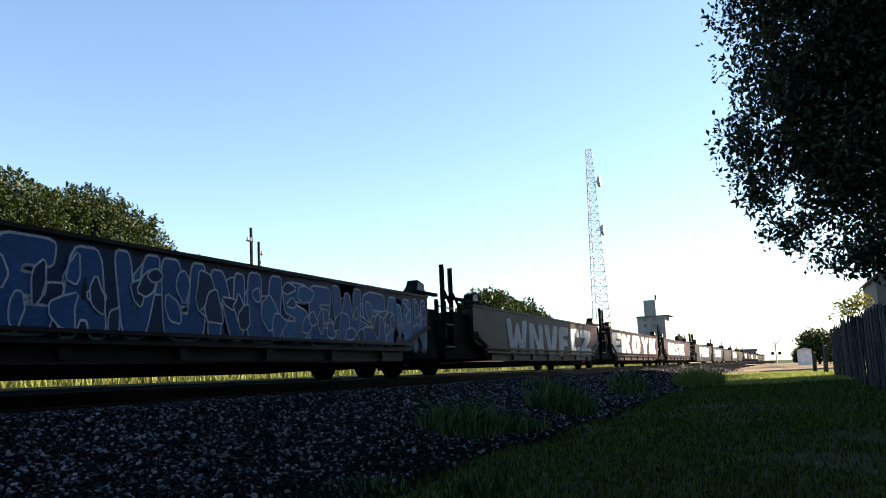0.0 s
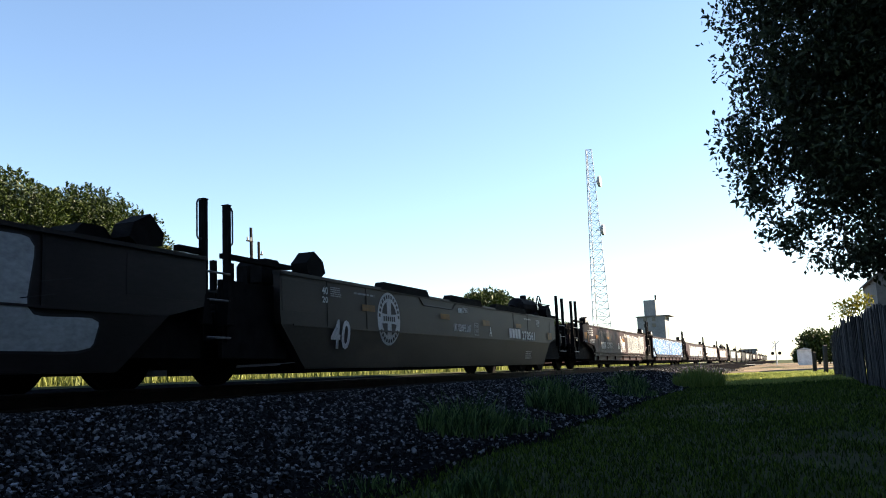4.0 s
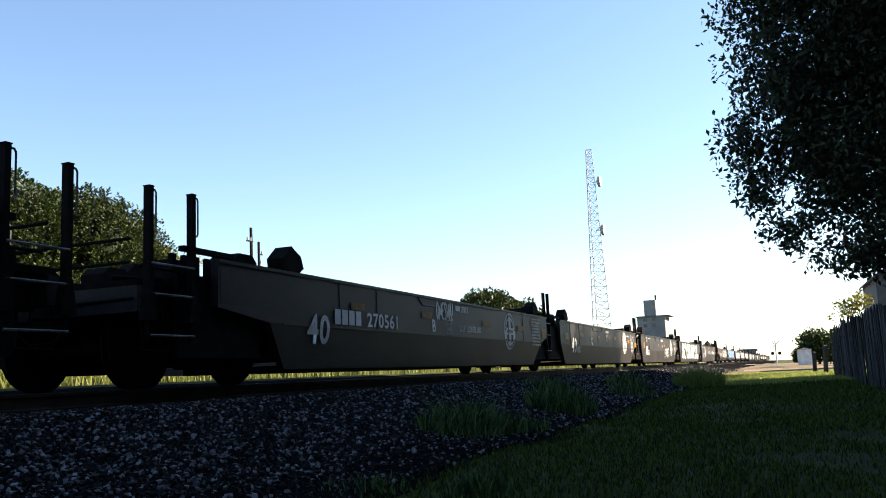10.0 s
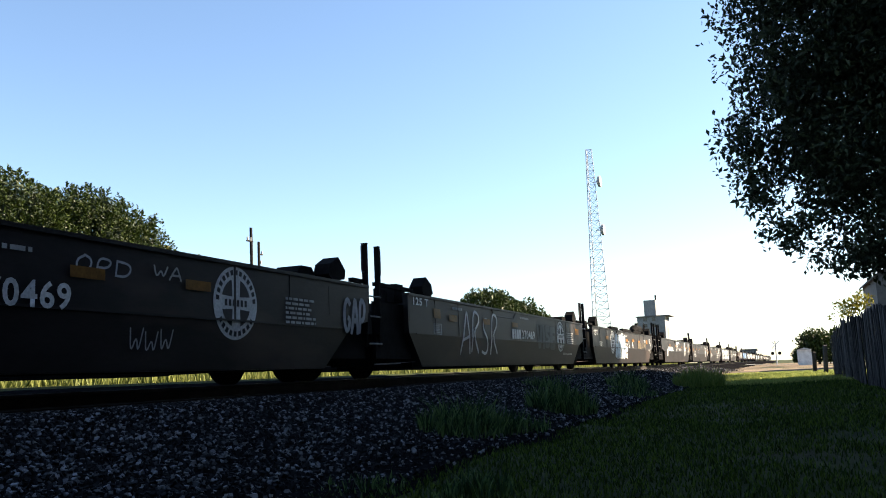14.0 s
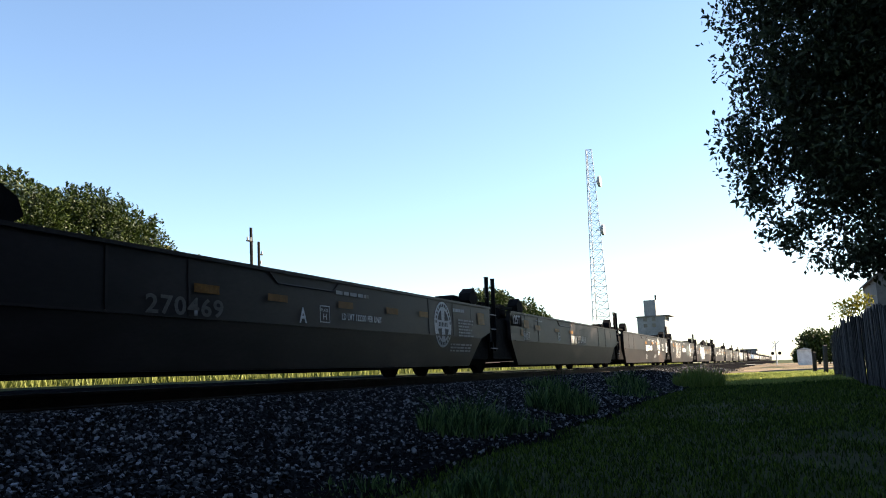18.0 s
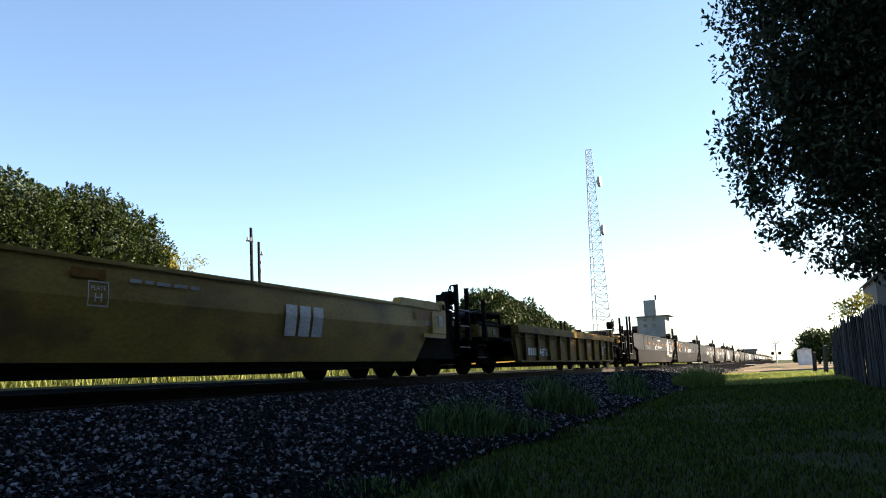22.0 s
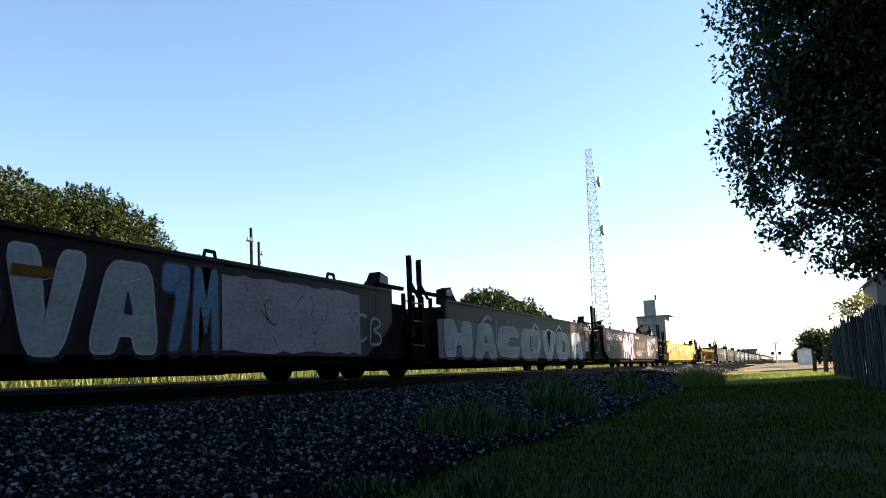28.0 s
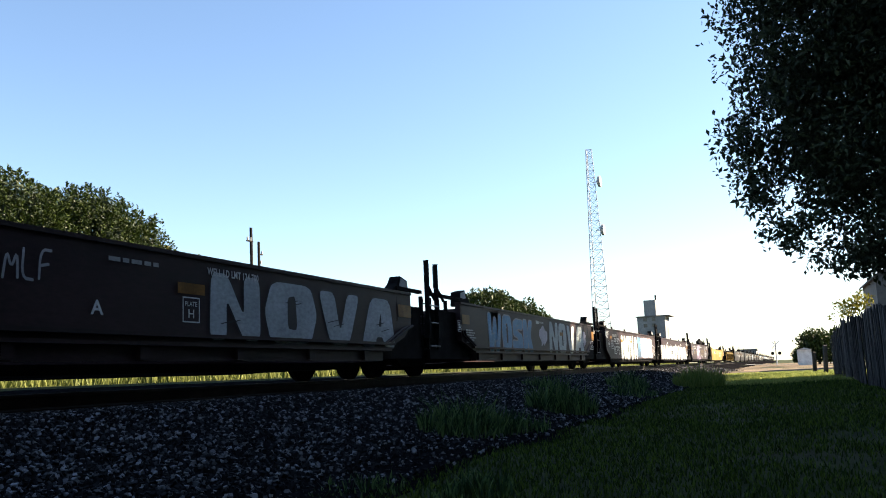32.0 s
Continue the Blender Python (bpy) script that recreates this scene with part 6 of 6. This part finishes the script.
def build_fence():
    fence = thing("board_fence", "weathered dark board fence with gaps along the verge", "fence")
    rnd = random.Random(17)
    meshes = []
    for k in range(5):
        w, h = 0.056 + 0.008 * k, 1.50 + 0.035 * (k * 3 % 5)
        bm = prism(fresh(), [(-w, 0), (w, 0), (w, h - 0.03 * (k % 2)), (w * 0.5, h), (-w * 0.6, h + 0.02 * (k % 3)), (-w, h - 0.04)], -0.011, 0.011, "y")
        first = part("board", bm, M_FENCE, fence)
        meshes.append(first)
    short = part("board", prism(fresh(), [(-0.06, 0), (0.02, 0.08), (0.065, 0.03), (0.06, 1.26), (0.0, 1.28), (-0.06, 1.25)], -0.011, 0.011, "y"), M_FENCE, fence)
    short.location = (5.86, fence_y(5.86), -0.6)
    n, x = 0, 6.0
    slope = math.atan2(0.30, 14)
    while x < 31.5:
        k = rnd.randrange(5)
        ob = meshes[n] if n < 5 else new("board", meshes[k].data)
        ob.parent = fence
        low = 0.02 + 0.04 * rnd.random()
        if x > 24 and n > 6 and rnd.random() < 0.4:
            ob.data = short.data
            low += 0.27
        if x > 27:
            low -= 0.07 * (x - 27)
        ob.location = (x, fence_y(x) + rnd.uniform(-0.012, 0.012), ground_z(x, -1.7) + low)
        ob.rotation_euler = (rnd.uniform(-0.02, 0.02), rnd.uniform(-0.02, 0.02), slope)
        n += 1
        x += rnd.uniform(0.15, 0.19) + (0.16 if rnd.random() < 0.07 else 0)
    for z in (0.42, 1.22):
        part("rail", rod(fresh(), (5.9, fence_y(5.9) - 0.05, -0.78 + z), (31.4, fence_y(31.4) - 0.05, -0.72 + z), 0.045, sides=4), M_FENCE, fence)
    for i in range(12):
        px = 6.0 + i * 2.28
        y = fence_y(px) - 0.12
        part("post", box(fresh(), px - 0.05, px + 0.05, y - 0.05, y + 0.05, -0.85, 0.78), M_FENCE, fence)


build_fence()
for x, y, h in ((36.0, -1.42, 1.15), (40.0, -1.15, 0.95)):
    p = thing("fence_post", "bare wooden post standing in the grass", "post", "posts past the fence", at=pose(x, y, ground_z(x, y) - 0.05, 2, -3, 20))
    part("post", prism(fresh(), [(-0.07, 0), (0.07, 0), (0.065, h - 0.04), (0.0, h), (-0.065, h - 0.03)], -0.06, 0.06, "y"), M_FENCE, p)


# ---- house behind the fence ----
def build_house():
    g = thing("house", "grey sided house with a gable roof behind the fence", "house")
    part("wall", prism(fresh(), [(-5.0, -0.8), (-5.0, 4.2), (-8.4, 6.4), (-11.8, 4.2), (-11.8, -0.8)], 52.0, 60.0), M_SIDING, g, "grey horizontal siding")
    bm = prism(fresh(), [(-4.8, 4.06), (-4.8, 4.16), (-8.4, 6.52), (-8.4, 6.42)], 51.8, 60.2)
    prism(bm, [(-12.0, 4.06), (-8.4, 6.42), (-8.4, 6.52), (-12.0, 4.16)], 51.8, 60.2)
    part("roof", bm, M_SHINGLE, g, "grey shingle roof")
    for n in range(22):
        z = -0.6 + 0.215 * n
        part("siding_lap", box(fresh(), 51.965, 51.998, -11.79, -5.0, z, z + 0.03), M_SIDING, g)


build_house()


# ---- lattice mast ----
def build_mast():
    mast = thing("lattice_tower", "tall thin steel lattice tower with dish antennas", "tower", at=pose(150, 29.2, -0.3))
    h, w0, w1 = 39.0, 2.1, 0.62
    legs = [(math.cos(a), math.sin(a)) for a in (0.5, 0.5 + 2.0944, 0.5 + 4.1888)]
    def at(k, z):
        w = w0 + (w1 - w0) * z / h
        return (legs[k][0] * w, legs[k][1] * w, z)
    for k in range(3):
        part("leg", rod(fresh(), at(k, 0), at(k, h), 0.075, 0.055, 6), M_GALV, mast)
    levels = 30
    for i in range(levels):
        za, zb = h * i / levels, h * (i + 1) / levels
        for k in range(3):
            j = (k + 1) % 3
            for p, q in ((at(k, za), at(j, zb)), (at(j, za), at(k, zb)), (at(k, zb), at(j, zb))):
                part("brace", rod(fresh(), p, q, 0.035, sides=4), M_GALV, mast)
    for z in (33.0, 24.3):
        dish = part("dish", turned(fresh(), [(0.2, 0.0), (0.95, -0.3), (1.0, -0.36), (1.0, -0.75), (0.0001, -0.78)], -1.1, 0.1, z, 18), M_GREY, mast, "grey drum dish antenna")
        part("bracket", rod(fresh(), (0.1, -0.4, z), (0.1, -1.1, z), 0.08), M_GALV, mast)


build_mast()


# ---- grain elevator ----
def build_elevator():
    e = thing("grain_elevator", "tall grey grain elevator with a raised headhouse", "building", at=pose(220, 30, -0.3))
    part("wall", box(fresh(), 0, 9, -3.3, 3.5, 0, 12.6), M_CONCRETE, e, "bare grey wall")
    part("headhouse", box(fresh(), 1, 8, -1.15, 1.75, 12.62, 16.6), M_CONCRETE, e)
    part("roof", box(fresh(), -0.4, 9.4, -4.6, 3.8, 12.4, 12.6), M_SHINGLE, e)
    for y in (-0.6, 1.5):
        for z in (10.2, 11.7):
            part("window", box(fresh(), -0.05, 0.05, y - 0.42, y + 0.42, z - 0.42, z + 0.42), M_GLASS_DARK, e)
    part("vent_pipe", rod(fresh(), (4, -0.9, 16.6), (4, -0.9, 18.0), 0.2), M_STEEL, e)


build_elevator()


# ---- utility poles ----
for i, (x, y, h) in enumerate([(44.9, 30, 9.6), (50.3, 33, 9.7)]):
    p = thing("utility_pole", "weathered wooden utility pole with a crossarm", "utility pole", "poles beyond the track", at=pose(x, y, -0.1))
    part("pole", rod(fresh(), (0.25, 0.1, 0), (-0.05, 0, h), 0.13, 0.09, 8), M_POLE, p)
    part("crossarm", box(fresh(), -0.5 if i == 0 else -0.1, 0.12 if i == 0 else 0.4, -0.05, 0.05, h - 0.9, h - 0.82), M_POLE, p)
    for k, z in ((-0.42, 0.82), (-0.1, 0.82)) if i == 0 else ((0.34, 0.82), (0.2, 1.5), (0.2, 2.1)):
        part("insulator", rod(fresh(), (k, 0, h - z), (k, 0, h - z + 0.2), 0.06), M_GREY, p)


# ---- stones of the ballast shoulder ----
def build_stones():
    rnd = random.Random(5)
    verts, faces = [], []
    base = [(-1, -1, -1), (1, -1, -1), (1, 1, -1), (-1, 1, -1), (-0.8, -0.8, 1), (0.8, -0.8, 1), (0.8, 0.8, 1), (-0.8, 0.8, 1)]
    quads = [(0, 3, 2, 1), (4, 5, 6, 7), (0, 1, 5, 4), (1, 2, 6, 5), (2, 3, 7, 6), (3, 0, 4, 7)]
    for n in range(78000):
        if n < 68000:
            x = 3.0 + 23.0 * rnd.random() ** 1.5
        else:
            x = rnd.uniform(26, 60)
        y = rnd.uniform(2.45, 6.55)
        if y < 3.3 and rnd.random() < (3.3 - y) * 0.9:
            continue
        s = rnd.uniform(0.007, 0.0175) * (1 + 0.025 * x)
        rot = Euler((rnd.uniform(0, 6.28), rnd.uniform(0, 6.28), rnd.uniform(0, 6.28))).to_matrix()
        k = len(verts)
        z = ground_z(x, y) + 0.03 + s * 0.25
        sx, sy, sz = rnd.uniform(0.7, 1.5), rnd.uniform(0.6, 1.1), rnd.uniform(0.5, 0.9)
        for b in base:
            v = rot @ Vector((b[0] * sx * rnd.uniform(0.7, 1), b[1] * sy * rnd.uniform(0.7, 1), b[2] * sz)) * s
            verts.append((x + v.x, y + v.y, z + v.z))
        faces += [tuple(k + i for i in q) for q in quads]
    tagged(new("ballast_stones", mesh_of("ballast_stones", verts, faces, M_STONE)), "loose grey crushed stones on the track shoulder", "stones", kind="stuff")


build_stones()


# ---- grass ----
def blades(name, spots, material, label, seed, category="grass"):
    """spots: (x, y, height, width) of single blades."""
    rnd = random.Random(seed)
    verts, faces = [], []
    for x, y, h, w in spots:
        a = rnd.uniform(0, 6.28)
        dx, dy = math.cos(a) * w / 2, math.sin(a) * w / 2
        bx, by = rnd.gauss(0, 0.32) * h, rnd.gauss(0, 0.32) * h
        z = ground_z(x, y) - 0.01
        k = len(verts)
        verts += [(x - dx, y - dy, z), (x + dx, y + dy, z), (x + bx * 0.4 + dx * 0.7, y + by * 0.4 + dy * 0.7, z + h * 0.6), (x + bx * 0.4 - dx * 0.7, y + by * 0.4 - dy * 0.7, z + h * 0.6), (x + bx, y + by, z + h)]
        faces += [(k, k + 1, k + 2, k + 3), (k + 3, k + 2, k + 4)]
    return tagged(new(name, mesh_of(name, verts, faces, material)), label, category, kind="stuff")


def build_grass():
    rnd = random.Random(8)
    verge = []
    for _ in range(125000):
        x = 3.5 + 40 * rnd.random() ** 1.7
        y = rnd.uniform(-4.5 if x > 12 else -2.2, 3.0)
        if x > 27.5:
            continue
        edge = 2.55 + 0.5 * noise.noise(Vector((x * 0.5, 3, 1)))
        if y > edge and rnd.random() < 0.9:
            continue
        if noise.noise(Vector((x * 0.8, y * 0.8, 5))) < -0.25 and rnd.random() < 0.7:
            continue
        verge.append((x, y, rnd.uniform(0.02, 0.055) * (1 + x / 40), 0.007 + 0.0007 * x))
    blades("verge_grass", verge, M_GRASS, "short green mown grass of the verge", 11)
    # past the shade the sun-coloured copy takes over from the verge grass
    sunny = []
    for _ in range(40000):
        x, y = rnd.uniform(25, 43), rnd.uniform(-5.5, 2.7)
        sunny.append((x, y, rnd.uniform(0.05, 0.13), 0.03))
    blades("far_verge_grass", sunny, M_GRASS_SUN, "yellow-green grass further along the verge, with sunlight in its colour", 12)
    bank = []
    for _ in range(60000):
        x = 6 + 110 * rnd.random() ** 1.6
        y = rnd.uniform(11.4, 17.5)
        bank.append((x, y, rnd.uniform(0.15, 0.5), 0.02 + 0.0006 * x))
    blades("bank_grass", bank, M_GRASS_DRY, "tall sunlit yellow-green grass beyond the track", 13)
    for n, (cx, cy, rx, ry, h, count) in enumerate([(8.7, 3.15, 0.75, 0.35, 0.50, 900), (9.6, 2.9, 0.5, 0.3, 0.34, 350), (12.8, 3.15, 0.75, 0.4, 0.62, 800), (21.5, 3.6, 0.8, 0.4, 0.55, 500), (25.6, 2.3, 1.1, 0.55, 0.72, 1500), (5.1, 2.6, 0.4, 0.2, 0.16, 300), (5.15, 1.85, 0.35, 0.2, 0.2, 260), (17.0, 4.6, 0.5, 0.3, 0.35, 200), (18.5, 3.0, 0.9, 0.4, 0.4, 300)]):
        spots = []
        for _ in range(count):
            r, a = math.sqrt(rnd.random()), rnd.uniform(0, 6.28)
            spots.append((cx + 1.25 * rx * r * math.cos(a), cy + 1.25 * ry * r * math.sin(a), h * rnd.uniform(0.3, 1.15) * (1.15 - 0.6 * r) * (0.8 + 0.5 * noise.noise(Vector((5 * cx + 3 * r * math.cos(a), 3 * r * math.sin(a), n)))), 0.014 + 0.0009 * cx))
        # the fifth tuft gets the lit colour, as if sun fell on it
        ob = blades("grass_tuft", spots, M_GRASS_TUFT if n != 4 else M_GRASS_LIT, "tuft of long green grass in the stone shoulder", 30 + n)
        ob["group"] = "tufts on the shoulder"


M_GRASS_TUFT = leafy("long_grass_blades", (0.010, 0.032, 0.010), (0.13, 0.20, 0.065), 0.55, 0.3, 0.3)
# lighter tone with the sunlight on one tuft put into it
M_GRASS_LIT = leafy("sunlit_tuft_blades", (0.06, 0.11, 0.015), (0.16, 0.2, 0.05), 0.6, 0.35)
build_grass()

# ---- bare ground and road further along ----
strip("gravel_yard", 40, 170, -6.0, 4.6, 40, 8, 0.02, M_GRAVEL, "pale bare gravel beside the track", "gravel", 1.2)
strip("dirt_road", 108, 114, -60.0, 5.0, 4, 20, 0.05, M_CONCRETE, "pale road that crosses the track", "road", 0.0)


# ---- far things along the track ----
def build_far():
    shed = thing("shed", "small white shed under a tree", "building", at=pose(90, -1.85, -0.75))
    part("wall", box(fresh(), 0, 3, -0.62, 0.62, 0, 1.55), M_WHITE, shed)
    part("roof", prism(fresh(), [(-0.7, 1.553), (0.0, 1.75), (0.7, 1.553)], -0.15, 3.15), M_GALV, shed)
    hall = thing("trackside_building", "low grey building with a flat roof", "building", at=pose(290, 8.0, -0.3))
    part("wall", box(fresh(), 0, 14, 0.0, 4.6, 0, 3.6), M_CONCRETE, hall)
    part("roof", box(fresh(), -0.3, 14.3, -0.3, 4.9, 3.602, 4.1), M_SHINGLE, hall)
    sig = thing("crossing_signal", "railway crossing signal with crossed boards", "signal", at=pose(112, 0.85, -1.35))
    part("mast", rod(fresh(), (0, 0, 0), (0, 0, 3.6), 0.07), M_GALV, sig)
    for a in (0.785, -0.785):
        bm = fresh()
        dx, dz = math.cos(a) * 0.6, math.sin(a) * 0.6
        rod(bm, (-0.08, -dx, 3.1 - dz), (-0.08, dx, 3.1 + dz), 0.06, sides=4)
        part("crossed_board", bm, M_WHITE, sig)
    for s in (-1, 1):
        bm = rod(fresh(), (-0.2, s * 0.4, 2.1), (-0.02, s * 0.4, 2.1), 0.2, sides=14)
        part("signal_lamp", bm, M_STEEL, sig, "dark unlit round signal head")


build_far()
for i, (x, y, h, r) in enumerate([(94, -3.2, 3.3, 2.2), (97, -5.8, 3.5, 2.4), (99, -6.8, 4.0, 1.9), (165, -2.6, 2.4, 1.6), (150, -7, 3.2, 2.2)]):
    tree("dark rounded tree beside the far road", (x, y, -0.75), h, [(x, y, h - 1.9, r, r, 1.6), (x, y - 0.8, h - 2.5, r * 1.1, r * 1.1, 1.5)], 9000, 0.16, M_LEAF2, 70 + i, 0.14, 0.3, 0.9, (0.9, -2.0, 0.0))
tree("sunlit shrub behind the board fence", (38, -2.9, -0.7), 2.6, [(38, -2.5, 1.75, 1.0, 0.6, 0.55), (38.3, -2.1, 1.5, 0.6, 0.4, 0.35), (38, -3.0, 2.1, 0.8, 0.6, 0.5)], 650, 0.09, M_LEAF3, 80, 0.05, 0.3)


# ---- everything that moves ----
def motions():
    times = range(33)
    for car, x in CARS:
        walk(car, [(t, pose(x + run(t), TRACK_Y, 0)) for t in times])
    # the wheels roll while their car is near; far off they are too small to tell
    for wheel, x in WHEELS:
        base = wheel.location.copy()
        near = [i / 15 for i in range(481) if -12 < x + run(i / 15) < 75]
        if len(near) < 3:
            continue
        rows = [(t, pose(*base, 0, math.degrees((run(t) - run(near[0])) / 0.483) % 360, 0)) for t in near]
        if near[0] > 0.05:
            rows.insert(0, (0.0, pose(*base)))
        if near[-1] < 31.95:
            rows.append((32.0, rows[-1][1]))
        walk(wheel, rows)


motions()
